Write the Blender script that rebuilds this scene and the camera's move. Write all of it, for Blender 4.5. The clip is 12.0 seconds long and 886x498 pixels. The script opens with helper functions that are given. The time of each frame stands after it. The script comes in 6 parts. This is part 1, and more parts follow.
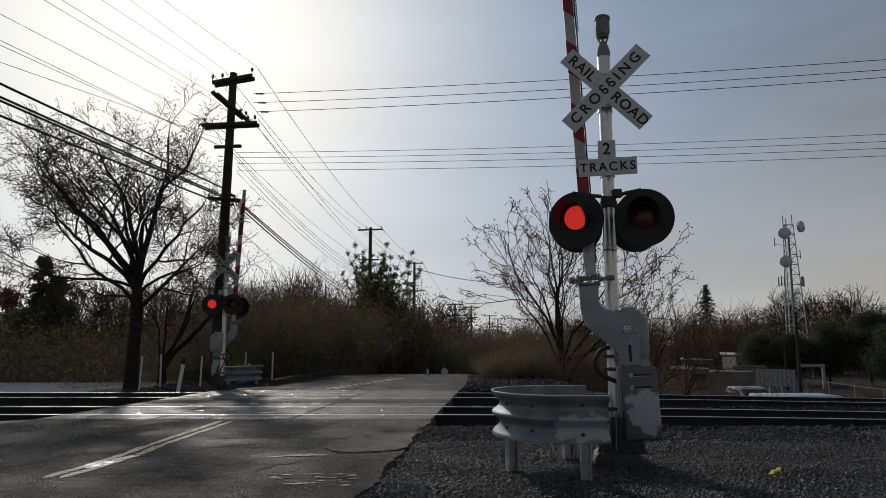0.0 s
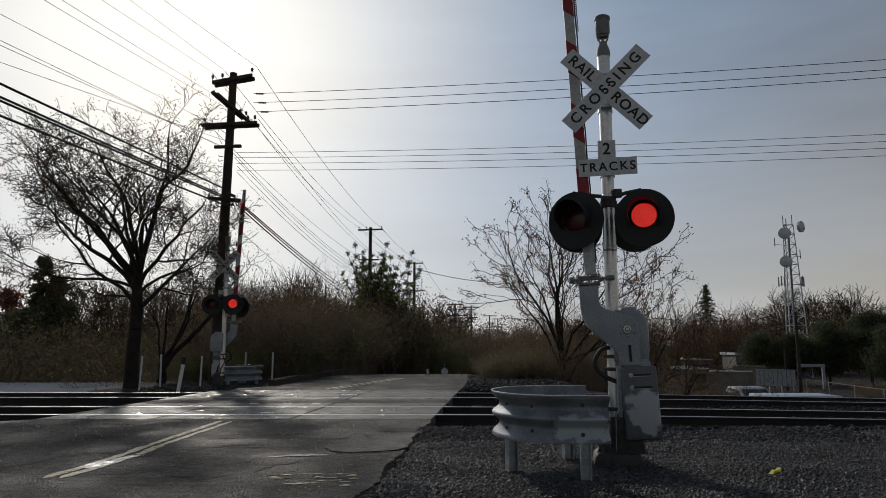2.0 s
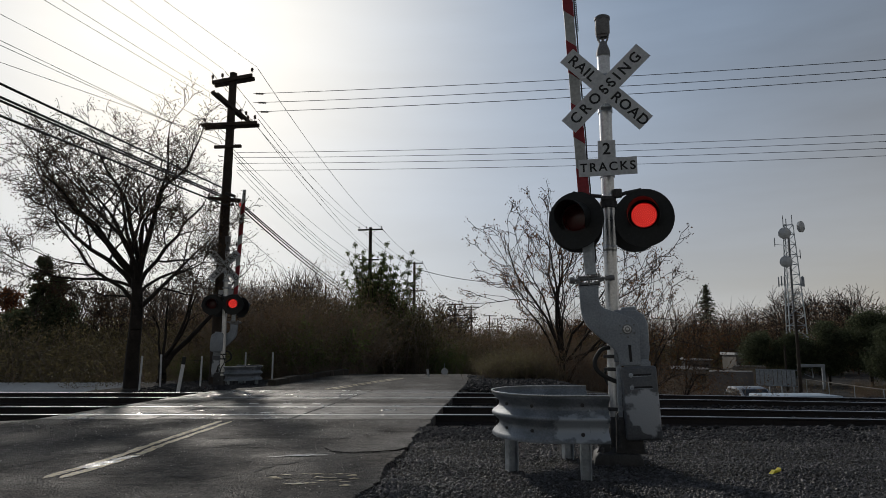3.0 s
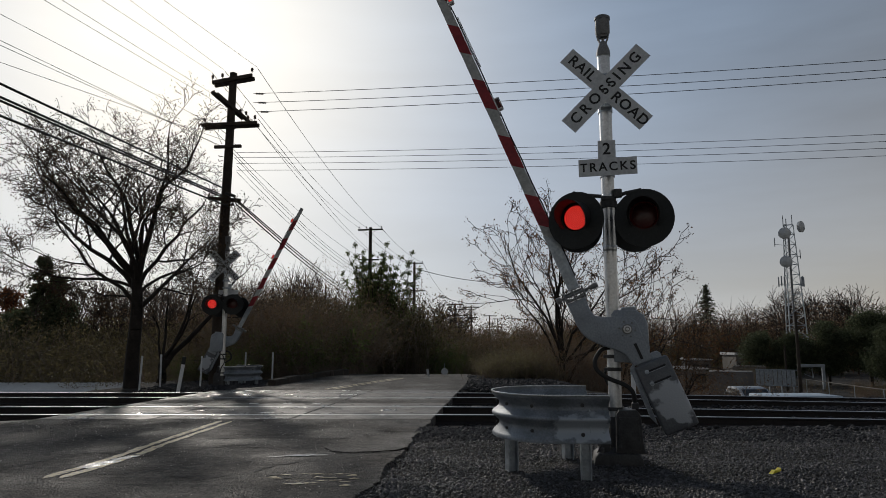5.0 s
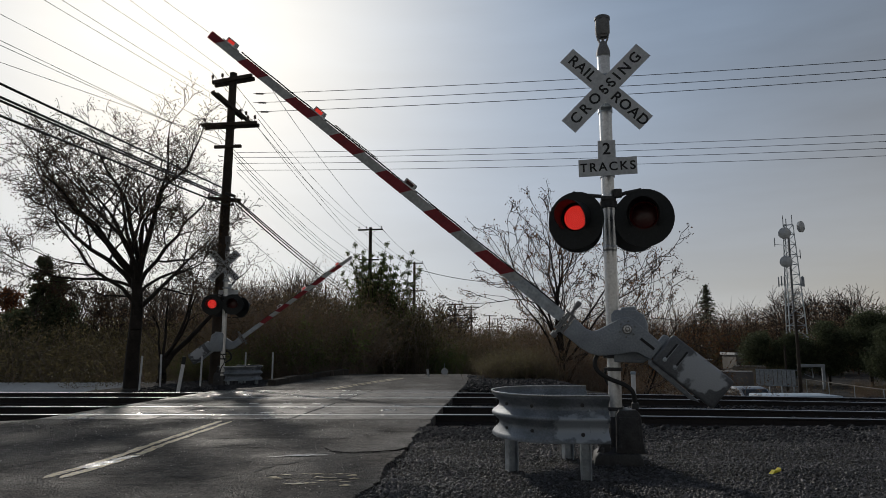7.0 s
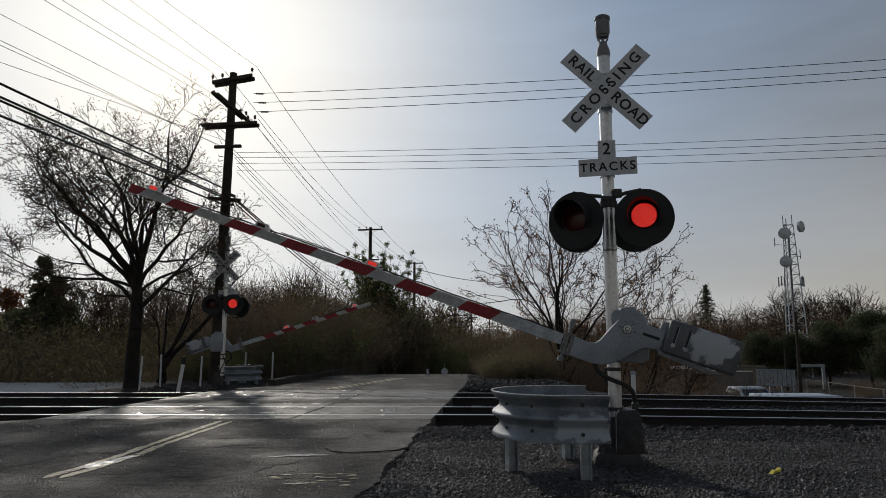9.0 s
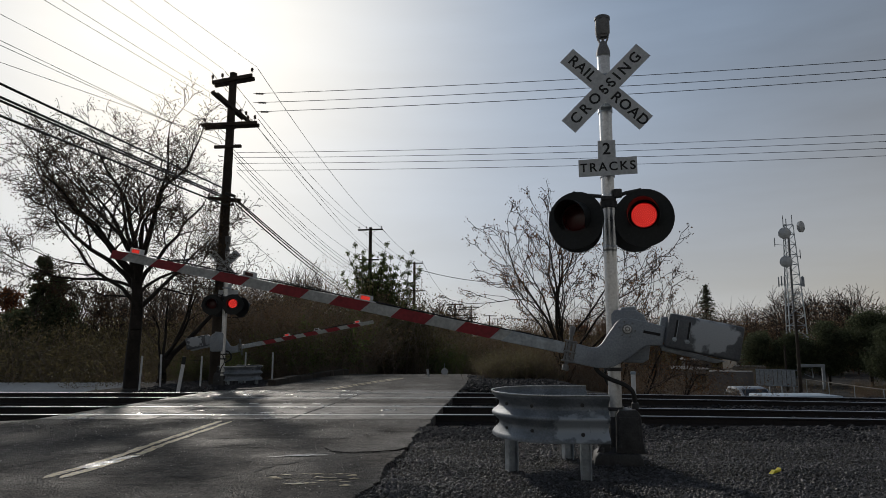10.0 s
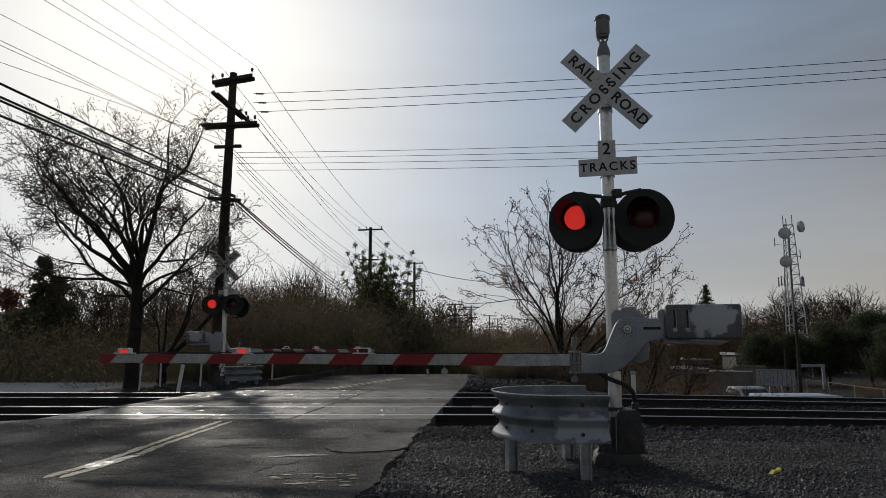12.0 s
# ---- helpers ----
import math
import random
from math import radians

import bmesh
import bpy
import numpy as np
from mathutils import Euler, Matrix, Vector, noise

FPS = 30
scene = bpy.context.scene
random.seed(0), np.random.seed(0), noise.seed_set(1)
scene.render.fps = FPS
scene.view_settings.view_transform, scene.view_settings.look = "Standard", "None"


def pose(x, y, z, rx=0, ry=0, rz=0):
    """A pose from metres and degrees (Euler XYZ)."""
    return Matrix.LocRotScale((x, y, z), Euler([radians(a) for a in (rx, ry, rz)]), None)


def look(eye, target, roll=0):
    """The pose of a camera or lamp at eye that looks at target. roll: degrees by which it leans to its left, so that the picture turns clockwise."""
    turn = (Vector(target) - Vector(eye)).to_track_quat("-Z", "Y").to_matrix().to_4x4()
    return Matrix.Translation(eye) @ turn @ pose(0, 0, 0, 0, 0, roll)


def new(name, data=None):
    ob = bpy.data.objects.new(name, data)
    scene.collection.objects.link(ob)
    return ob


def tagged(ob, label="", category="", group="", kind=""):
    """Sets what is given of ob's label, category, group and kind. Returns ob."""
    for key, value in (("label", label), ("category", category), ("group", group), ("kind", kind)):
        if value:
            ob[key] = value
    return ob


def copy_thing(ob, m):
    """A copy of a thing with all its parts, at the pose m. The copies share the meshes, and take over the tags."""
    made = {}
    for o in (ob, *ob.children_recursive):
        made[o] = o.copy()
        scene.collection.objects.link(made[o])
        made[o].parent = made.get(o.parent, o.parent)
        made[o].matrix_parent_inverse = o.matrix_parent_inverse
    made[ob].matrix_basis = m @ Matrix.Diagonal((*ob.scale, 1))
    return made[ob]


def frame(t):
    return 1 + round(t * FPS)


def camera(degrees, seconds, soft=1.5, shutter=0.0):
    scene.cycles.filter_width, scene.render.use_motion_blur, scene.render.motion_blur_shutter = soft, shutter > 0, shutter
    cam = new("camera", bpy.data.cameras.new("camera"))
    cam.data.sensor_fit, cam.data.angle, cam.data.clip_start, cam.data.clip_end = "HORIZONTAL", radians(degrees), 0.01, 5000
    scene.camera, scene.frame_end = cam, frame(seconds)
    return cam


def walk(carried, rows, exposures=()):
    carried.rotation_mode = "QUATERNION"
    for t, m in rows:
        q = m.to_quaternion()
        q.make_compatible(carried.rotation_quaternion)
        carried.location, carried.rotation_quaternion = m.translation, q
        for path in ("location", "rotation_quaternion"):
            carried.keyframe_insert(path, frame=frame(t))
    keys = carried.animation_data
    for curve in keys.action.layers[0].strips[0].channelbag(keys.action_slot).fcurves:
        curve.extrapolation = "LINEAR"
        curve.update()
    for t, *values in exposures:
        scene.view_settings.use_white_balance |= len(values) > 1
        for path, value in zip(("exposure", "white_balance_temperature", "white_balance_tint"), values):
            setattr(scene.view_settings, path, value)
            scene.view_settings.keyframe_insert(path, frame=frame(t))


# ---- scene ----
cam = camera(66.3, 12.0, soft=0.7)
walk(cam, [(0.0, pose(0, 0, 1.25, 98.02, 0, 0)), (12.0, pose(0, 0, 1.25, 98.02, 0, 0))],
     exposures=[(0.0, 0.0), (12.0, 0.0)])

# ---- light: a low winter sun behind thin high haze ----
SUN = Vector((-0.345, 0.834, 0.4305)).normalized()
world = bpy.data.worlds.new("sky")
scene.world = world
world.use_nodes = True
wn, wl = world.node_tree.nodes, world.node_tree.links
wn.clear()
w_out, w_bg = wn.new("ShaderNodeOutputWorld"), wn.new("ShaderNodeBackground")
w_sky = wn.new("ShaderNodeTexSky")
w_sky.sky_type, w_sky.sun_disc = "NISHITA", False
w_sky.sun_elevation, w_sky.sun_rotation = math.asin(SUN.z), math.atan2(SUN.x, SUN.y)
w_sky.air_density, w_sky.dust_density, w_sky.ozone_density = 1.0, 1.2, 2.0
w_tc = wn.new("ShaderNodeTexCoord")
w_map = wn.new("ShaderNodeMapping")
w_map.inputs["Scale"].default_value = (1.2, 1.2, 7.0)
w_map.inputs["Rotation"].default_value = (0.0, 0.3, 0.0)
w_noise = wn.new("ShaderNodeTexNoise")
w_noise.inputs["Scale"].default_value, w_noise.inputs["Detail"].default_value = 2.2, 7.0
w_ramp = wn.new("ShaderNodeValToRGB")
w_ramp.color_ramp.elements[0].position, w_ramp.color_ramp.elements[0].color = 0.15, (0.0, 0.0, 0.0, 1)
w_ramp.color_ramp.elements[1].position, w_ramp.color_ramp.elements[1].color = 0.9, (1, 1, 1, 1)
# forward scattering of the haze round the sun
w_dot = wn.new("ShaderNodeVectorMath")
w_dot.operation = "DOT_PRODUCT"
w_dot.inputs[1].default_value = SUN


def w_math(op, a, b):
    n = wn.new("ShaderNodeMath")
    n.operation = op
    for i, v in enumerate((a, b)):
        if isinstance(v, (int, float)):
            n.inputs[i].default_value = v
        else:
            wl.new(v, n.inputs[i])
    return n.outputs[0]


def w_lobe(amount, colour):
    n = wn.new("ShaderNodeVectorMath")
    n.operation = "SCALE"
    n.inputs[0].default_value = colour
    wl.new(amount, n.inputs["Scale"])
    return n.outputs[0]


def w_plus(a, b):
    n = wn.new("ShaderNodeVectorMath")
    n.operation = "ADD"
    wl.new(a, n.inputs[0])
    wl.new(b, n.inputs[1])
    return n.outputs[0]


w_pos = w_math("MAXIMUM", w_dot.outputs["Value"], 0.0)
w_sep = wn.new("ShaderNodeSeparateXYZ")
wl.new(w_tc.outputs["Generated"], w_sep.inputs[0])
w_up = w_math("SUBTRACT", 1.0, w_math("MAXIMUM", w_sep.outputs["Z"], 0.0))
w_wide = w_lobe(w_math("POWER", w_pos, 3.0), (2.35, 4.0, 6.5))
w_near = w_lobe(w_math("POWER", w_pos, 16.0), (12.0, 9.6, 5.6))
w_low = w_lobe(w_math("POWER", w_up, 3.0), (5.8, 4.85, 3.45))
w_cloud = w_lobe(w_math("ADD", w_math("MULTIPLY", w_ramp.outputs[0], 0.9), 0.28), (1.57, 2.0, 2.6))
w_sum = w_plus(w_plus(w_wide, w_near), w_plus(w_low, w_cloud))
w_add = wn.new("ShaderNodeMixRGB")
w_add.blend_type, w_add.inputs[0].default_value = "ADD", 1.0
wl.new(w_tc.outputs["Generated"], w_dot.inputs[0])
wl.new(w_tc.outputs["Generated"], w_map.inputs["Vector"])
wl.new(w_map.outputs[0], w_noise.inputs["Vector"])
wl.new(w_noise.outputs["Fac"], w_ramp.inputs[0])
w_dim = wn.new("ShaderNodeMixRGB")
w_dim.blend_type, w_dim.inputs[0].default_value, w_dim.inputs[2].default_value = "MULTIPLY", 1.0, (0.12, 0.125, 0.13, 1)
wl.new(w_sky.outputs[0], w_dim.inputs[1])
wl.new(w_dim.outputs[0], w_add.inputs[1])
wl.new(w_sum, w_add.inputs[2])
wl.new(w_add.outputs[0], w_bg.inputs["Color"])
w_bg.inputs["Strength"].default_value = 0.06
wl.new(w_bg.outputs[0], w_out.inputs[0])

sun_data = bpy.data.lights.new("sun", "SUN")
sun_data.energy, sun_data.angle, sun_data.color = 1.7, radians(2.5), (1.0, 0.93, 0.84)
sun = new("sun", sun_data)
sun.matrix_world = look(SUN * 60, (0, 0, 0))


# ---- materials ----
def mat(name, c1, c2, rough=0.8, metal=0.0, scale=3.0, fine=60.0, bump=0.3, spec=0.4, vary=0.0, island=0.0, glow=None,
        through_light=0.0, rough2=None, dist=0.01, pos=(0.3, 0.7)):
    """Two-scale noisy surface between two base colours; vary: difference from object to object; island: from piece to piece."""
    m = bpy.data.materials.new(name)
    m.use_nodes = True
    n, l = m.node_tree.nodes, m.node_tree.links
    b = n["Principled BSDF"]
    tc = n.new("ShaderNodeTexCoord")
    big, small = n.new("ShaderNodeTexNoise"), n.new("ShaderNodeTexNoise")
    big.inputs["Scale"].default_value, big.inputs["Detail"].default_value = scale, 6.0
    small.inputs["Scale"].default_value, small.inputs["Detail"].default_value = fine, 4.0
    for t in (big, small):
        l.new(tc.outputs["Object"], t.inputs["Vector"])
    ramp = n.new("ShaderNodeValToRGB")
    ramp.color_ramp.elements[0].position, ramp.color_ramp.elements[1].position = pos
    ramp.color_ramp.elements[0].color, ramp.color_ramp.elements[1].color = (*c1, 1), (*c2, 1)
    l.new(big.outputs["Fac"], ramp.inputs[0])
    grain = n.new("ShaderNodeMixRGB")
    grain.blend_type, grain.inputs[0].default_value = "OVERLAY", 0.45
    l.new(ramp.outputs[0], grain.inputs[1])
    l.new(small.outputs["Fac"], grain.inputs[2])
    out = grain.outputs[0]
    for amount, kind, socket in ((vary, "ShaderNodeObjectInfo", "Random"), (island, "ShaderNodeNewGeometry", "Random Per Island")):
        if amount:
            src, rg, mul = n.new(kind), n.new("ShaderNodeMapRange"), n.new("ShaderNodeMixRGB")
            rg.inputs["To Min"].default_value, rg.inputs["To Max"].default_value = 1 - amount, 1 + amount
            l.new(src.outputs[socket], rg.inputs["Value"])
            mul.blend_type, mul.inputs[0].default_value = "MULTIPLY", 1.0
            l.new(out, mul.inputs[1])
            l.new(rg.outputs[0], mul.inputs[2])
            out = mul.outputs[0]
    l.new(out, b.inputs["Base Color"])
    b.inputs["Metallic"].default_value, b.inputs["Specular IOR Level"].default_value = metal, spec
    rr = n.new("ShaderNodeMapRange")
    rr.inputs["From Min"].default_value, rr.inputs["From Max"].default_value = 0.3, 0.7
    rr.inputs["To Min"].default_value, rr.inputs["To Max"].default_value = rough, rough2 if rough2 is not None else min(1, rough + 0.12)
    l.new(big.outputs["Fac"], rr.inputs["Value"])
    l.new(rr.outputs[0], b.inputs["Roughness"])
    if bump:
        bp = n.new("ShaderNodeBump")
        bp.inputs["Strength"].default_value, bp.inputs["Distance"].default_value = bump, dist
        l.new(small.outputs["Fac"], bp.inputs["Height"])
        l.new(bp.outputs[0], b.inputs["Normal"])
    if glow:
        b.inputs["Emission Color"].default_value, b.inputs["Emission Strength"].default_value = (*glow[0], 1), glow[1]
    if through_light:
        tr, mix = n.new("ShaderNodeBsdfTranslucent"), n.new("ShaderNodeMixShader")
        l.new(out, tr.inputs["Color"])
        mix.inputs[0].default_value = through_light
        l.new(b.outputs[0], mix.inputs[1])
        l.new(tr.outputs[0], mix.inputs[2])
        l.new(mix.outputs[0], n["Material Output"].inputs["Surface"])
    return m


M_ASPHALT = mat("asphalt", (0.029, 0.0255, 0.0228), (0.06, 0.0535, 0.048), 0.52, fine=150, scale=0.9, bump=1.0, spec=0.11, rough2=0.88, dist=0.008, pos=(0.32, 0.68))
M_CRACK = mat("crack_filler", (0.02, 0.02, 0.02), (0.03, 0.03, 0.03), 0.8)
M_CONCRETE = mat("concrete_panel", (0.062, 0.0565, 0.05), (0.12, 0.11, 0.098), 0.45, fine=60, scale=1.8, bump=0.9, spec=0.22, rough2=0.75, vary=0.16)
M_PAINT_Y = mat("worn_yellow_paint", (0.12, 0.108, 0.085), (0.46, 0.385, 0.22), 0.55, scale=15, fine=120, bump=0.5, pos=(0.34, 0.54))
M_PAINT_W = mat("worn_white_paint", (0.3, 0.29, 0.28), (0.82, 0.8, 0.77), 0.14, scale=40, fine=70, bump=1.0, spec=0.9, pos=(0.27, 0.44), dist=0.005)
# pale polished metal, only for the glint slivers added on the crossing panels
M_SHINE = mat("panel_glints", (0.3, 0.29, 0.27), (0.62, 0.6, 0.57), 0.22, 0.8, scale=20, fine=60, bump=1.0, spec=0.7, rough2=0.4, dist=0.005)
M_SOIL = mat("gravelly_soil", (0.034, 0.032, 0.03), (0.066, 0.062, 0.058), 0.95, fine=45, scale=0.8, bump=1.0, spec=0.08, dist=0.04)
M_GRAVEL = mat("gravel", (0.022, 0.0215, 0.0245), (0.058, 0.057, 0.063), 0.5, fine=40, scale=6, island=0.9, spec=0.5)
M_GRIT = mat("pale_grit", (0.2, 0.19, 0.18), (0.5, 0.48, 0.45), 0.5, fine=40, scale=6, island=0.6)
M_BALLAST = mat("ballast", (0.021, 0.021, 0.0235), (0.05, 0.05, 0.054), 0.9, fine=40, scale=6, island=0.5)
M_TIE = mat("creosoted_wood", (0.02, 0.016, 0.013), (0.045, 0.037, 0.03), 0.85, fine=30, scale=4, vary=0.3)
M_RAIL = mat("rusty_rail", (0.018, 0.0155, 0.016), (0.034, 0.028, 0.027), 0.75, fine=60, scale=4)
M_RAILTOP = mat("polished_rail_head", (0.5, 0.49, 0.48), (0.62, 0.61, 0.6), 0.38, 1.0, fine=30, bump=0.05)
M_ALU = mat("aluminium", (0.5, 0.51, 0.52), (0.7, 0.71, 0.72), 0.26, 0.92, scale=5, fine=40, bump=0.1, rough2=0.5)
M_GALV = mat("galvanised_steel", (0.245, 0.278, 0.312), (0.47, 0.52, 0.57), 0.36, 0.85, scale=6, fine=30, bump=0.15, rough2=0.6)
M_GREYPAINT = mat("silver_grey_paint", (0.235, 0.262, 0.295), (0.33, 0.362, 0.4), 0.5, 0.25, scale=4, fine=50, bump=0.12)
M_PATCH = mat("light_repaint", (0.45, 0.478, 0.505), (0.55, 0.575, 0.6), 0.55, 0.1, scale=7, fine=50, bump=0.12)
M_DARKGREY = mat("dark_grey_paint", (0.17, 0.175, 0.18), (0.25, 0.255, 0.26), 0.6, 0.2, scale=4, fine=50)
M_SIGN = mat("white_sign_sheeting", (0.51, 0.53, 0.555), (0.62, 0.64, 0.665), 0.45, scale=6, fine=30, bump=0.05)
M_LETTER = mat("black_lettering", (0.012, 0.012, 0.014), (0.02, 0.02, 0.022), 0.5, bump=0.0)
M_BLACK = mat("matt_black_paint", (0.012, 0.014, 0.015), (0.022, 0.025, 0.026), 0.55, scale=7, fine=40, bump=0.1)
M_RUBBER = mat("black_rubber", (0.018, 0.018, 0.018), (0.03, 0.03, 0.03), 0.6, bump=0.1)
M_IRON = mat("cast_iron", (0.045, 0.045, 0.047), (0.085, 0.084, 0.085), 0.6, 0.5, scale=9, fine=50)
M_ARMW = mat("white_reflective_band", (0.36, 0.37, 0.365), (0.48, 0.49, 0.48), 0.4, scale=5, fine=30, bump=0.05)
M_ARMR = mat("red_reflective_band", (0.21, 0.012, 0.021), (0.3, 0.02, 0.03), 0.4, scale=5, fine=30, bump=0.05)
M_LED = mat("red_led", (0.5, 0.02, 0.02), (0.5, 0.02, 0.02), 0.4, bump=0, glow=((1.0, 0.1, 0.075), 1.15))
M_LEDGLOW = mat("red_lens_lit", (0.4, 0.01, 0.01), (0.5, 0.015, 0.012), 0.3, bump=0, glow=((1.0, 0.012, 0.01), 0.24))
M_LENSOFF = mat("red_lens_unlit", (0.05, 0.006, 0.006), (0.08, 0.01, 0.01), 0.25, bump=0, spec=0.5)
M_ARMLED = mat("gate_light_lit", (0.5, 0.02, 0.02), (0.5, 0.02, 0.02), 0.4, bump=0, glow=((1.0, 0.06, 0.04), 0.45))
M_POLE = mat("weathered_pole_wood", (0.03, 0.024, 0.019), (0.07, 0.056, 0.045), 0.9, fine=25, scale=2, bump=0.5)
M_WIRE = mat("dark_cable", (0.02, 0.02, 0.02), (0.03, 0.03, 0.03), 0.6, bump=0)
M_CERAMIC = mat("brown_insulator", (0.05, 0.03, 0.02), (0.07, 0.045, 0.035), 0.3, bump=0)
M_BARK = mat("dark_bark", (0.015, 0.0125, 0.011), (0.036, 0.03, 0.026), 0.95, fine=18, scale=3, bump=0.8, dist=0.03)
M_TWIG = mat("twig_bark", (0.04, 0.03, 0.024), (0.085, 0.064, 0.05), 0.95, fine=18, scale=2, bump=0)


def leaf(name, c1, c2, t=0.42):
    return mat(name, c1, c2, 0.7, scale=0.6, fine=3, bump=0, spec=0.15, island=0.45, through_light=t)


M_STEM = mat("dry_stems", (0.12, 0.095, 0.075), (0.25, 0.197, 0.155), 0.9, fine=18, scale=2, bump=0)
M_POD = leaf("dry_seed_pods", (0.06, 0.04, 0.025), (0.11, 0.075, 0.045), 0.25)
M_BROWNLEAF = leaf("brown_autumn_leaves", (0.09, 0.045, 0.02), (0.17, 0.085, 0.035))
M_OLIVE = leaf("olive_brush_leaves", (0.082, 0.07, 0.038), (0.17, 0.14, 0.072))
M_RUST = leaf("rust_brush_leaves", (0.125, 0.083, 0.055), (0.23, 0.155, 0.1))
M_GREEN = leaf("green_leaves", (0.075, 0.1, 0.037), (0.15, 0.185, 0.065))
M_DARKGREEN = leaf("dark_evergreen_leaves", (0.06, 0.072, 0.042), (0.115, 0.13, 0.072), 0.35)
M_ORANGE = leaf("orange_autumn_leaves", (0.12, 0.047, 0.025), (0.21, 0.09, 0.04))
M_STRAW = leaf("dry_grass", (0.14, 0.125, 0.07), (0.25, 0.215, 0.125))
M_ROOFMETAL = mat("corrugated_steel", (0.46, 0.46, 0.46), (0.6, 0.6, 0.59), 0.5, 0.05, scale=2, fine=30, bump=0.1)
M_WALL = mat("pale_stucco", (0.13, 0.12, 0.105), (0.2, 0.185, 0.165), 0.9, scale=1, fine=20)
M_TRAILER = mat("grey_trailer_skin", (0.1, 0.09, 0.085), (0.16, 0.148, 0.14), 0.6, 0.1, scale=1, fine=20)
M_WHITE = mat("white_paint", (0.7, 0.71, 0.73), (0.8, 0.81, 0.82), 0.4, scale=2, fine=20, bump=0.05)
M_VAN = mat("pale_blue_van_paint", (0.3, 0.37, 0.44), (0.37, 0.44, 0.51), 0.35, scale=2, fine=20, bump=0.03)
M_GLASS = mat("dark_window_glass", (0.02, 0.022, 0.025), (0.03, 0.033, 0.036), 0.08, spec=0.7, bump=0)
M_LOT = mat("parking_lot_asphalt", (0.055, 0.05, 0.046), (0.09, 0.083, 0.077), 0.9, scale=0.3, fine=20)
M_YELLOW = mat("yellow_plastic", (0.6, 0.5, 0.03), (0.7, 0.6, 0.05), 0.5, bump=0)
M_TIMBER = mat("dark_timber", (0.03, 0.025, 0.02), (0.06, 0.05, 0.04), 0.95, scale=2, fine=20)


def pebbled(m, scale, low=0.45, high=1.7, depth=0.03):
    """Adds small pebbles to a ground material: uneven tone and relief by cells."""
    n, l = m.node_tree.nodes, m.node_tree.links
    b = n["Principled BSDF"]
    tc, vo = n.new("ShaderNodeTexCoord"), n.new("ShaderNodeTexVoronoi")
    vo.inputs["Scale"].default_value = scale
    l.new(tc.outputs["Object"], vo.inputs["Vector"])
    old = b.inputs["Base Color"].links[0].from_socket
    hsv, mul = n.new("ShaderNodeSeparateColor"), n.new("ShaderNodeMixRGB")
    rg = n.new("ShaderNodeMapRange")
    rg.inputs["To Min"].default_value, rg.inputs["To Max"].default_value = low, high
    l.new(vo.outputs["Color"], hsv.inputs[0])
    l.new(hsv.outputs[0], rg.inputs["Value"])
    mul.blend_type, mul.inputs[0].default_value = "MULTIPLY", 1.0
    l.new(old, mul.inputs[1])
    l.new(rg.outputs[0], mul.inputs[2])
    l.new(mul.outputs[0], b.inputs["Base Color"])
    bp = n.new("ShaderNodeBump")
    bp.invert = True
    bp.inputs["Strength"].default_value, bp.inputs["Distance"].default_value = 1.0, depth
    l.new(vo.outputs["Distance"], bp.inputs["Height"])
    l.new(bp.outputs[0], b.inputs["Normal"])



def crazed(m):
    """Adds a broken net of fine dark cracks where the old surface has failed."""
    n, l = m.node_tree.nodes, m.node_tree.links
    b = n["Principled BSDF"]
    tc, warp, mixv = n.new("ShaderNodeTexCoord"), n.new("ShaderNodeTexNoise"), n.new("ShaderNodeMixRGB")
    warp.inputs["Scale"].default_value = 2.5
    mixv.inputs[0].default_value = 0.25
    l.new(tc.outputs["Object"], warp.inputs["Vector"])
    l.new(tc.outputs["Object"], mixv.inputs[1])
    l.new(warp.outputs["Color"], mixv.inputs[2])
    vo, where, rp, rw = n.new("ShaderNodeTexVoronoi"), n.new("ShaderNodeTexNoise"), n.new("ShaderNodeValToRGB"), n.new("ShaderNodeValToRGB")
    vo.feature = "DISTANCE_TO_EDGE"
    vo.inputs["Scale"].default_value, where.inputs["Scale"].default_value = 2.1, 0.55
    l.new(mixv.outputs[0], vo.inputs["Vector"])
    l.new(tc.outputs["Object"], where.inputs["Vector"])
    rp.color_ramp.elements[0].position, rp.color_ramp.elements[0].color = 0.006, (1, 1, 1, 1)
    rp.color_ramp.elements[1].position, rp.color_ramp.elements[1].color = 0.022, (0, 0, 0, 1)
    rw.color_ramp.elements[0].position, rw.color_ramp.elements[1].position = 0.47, 0.6
    l.new(vo.outputs["Distance"], rp.inputs[0])
    l.new(where.outputs["Fac"], rw.inputs[0])
    mask, mx = n.new("ShaderNodeMath"), n.new("ShaderNodeMixRGB")
    mask.operation = "MULTIPLY"
    l.new(rp.outputs[0], mask.inputs[0])
    l.new(rw.outputs[0], mask.inputs[1])
    old = b.inputs["Base Color"].links[0].from_socket
    l.new(mask.outputs[0], mx.inputs[0])
    l.new(old, mx.inputs[1])
    mx.inputs[2].default_value = (0.02, 0.019, 0.018, 1)
    l.new(mx.outputs[0], b.inputs["Base Color"])


pebbled(M_SOIL, 70, 0.4, 1.8, 0.016)
pebbled(M_ASPHALT, 48, 0.35, 1.9, 0.012)
crazed(M_ASPHALT)


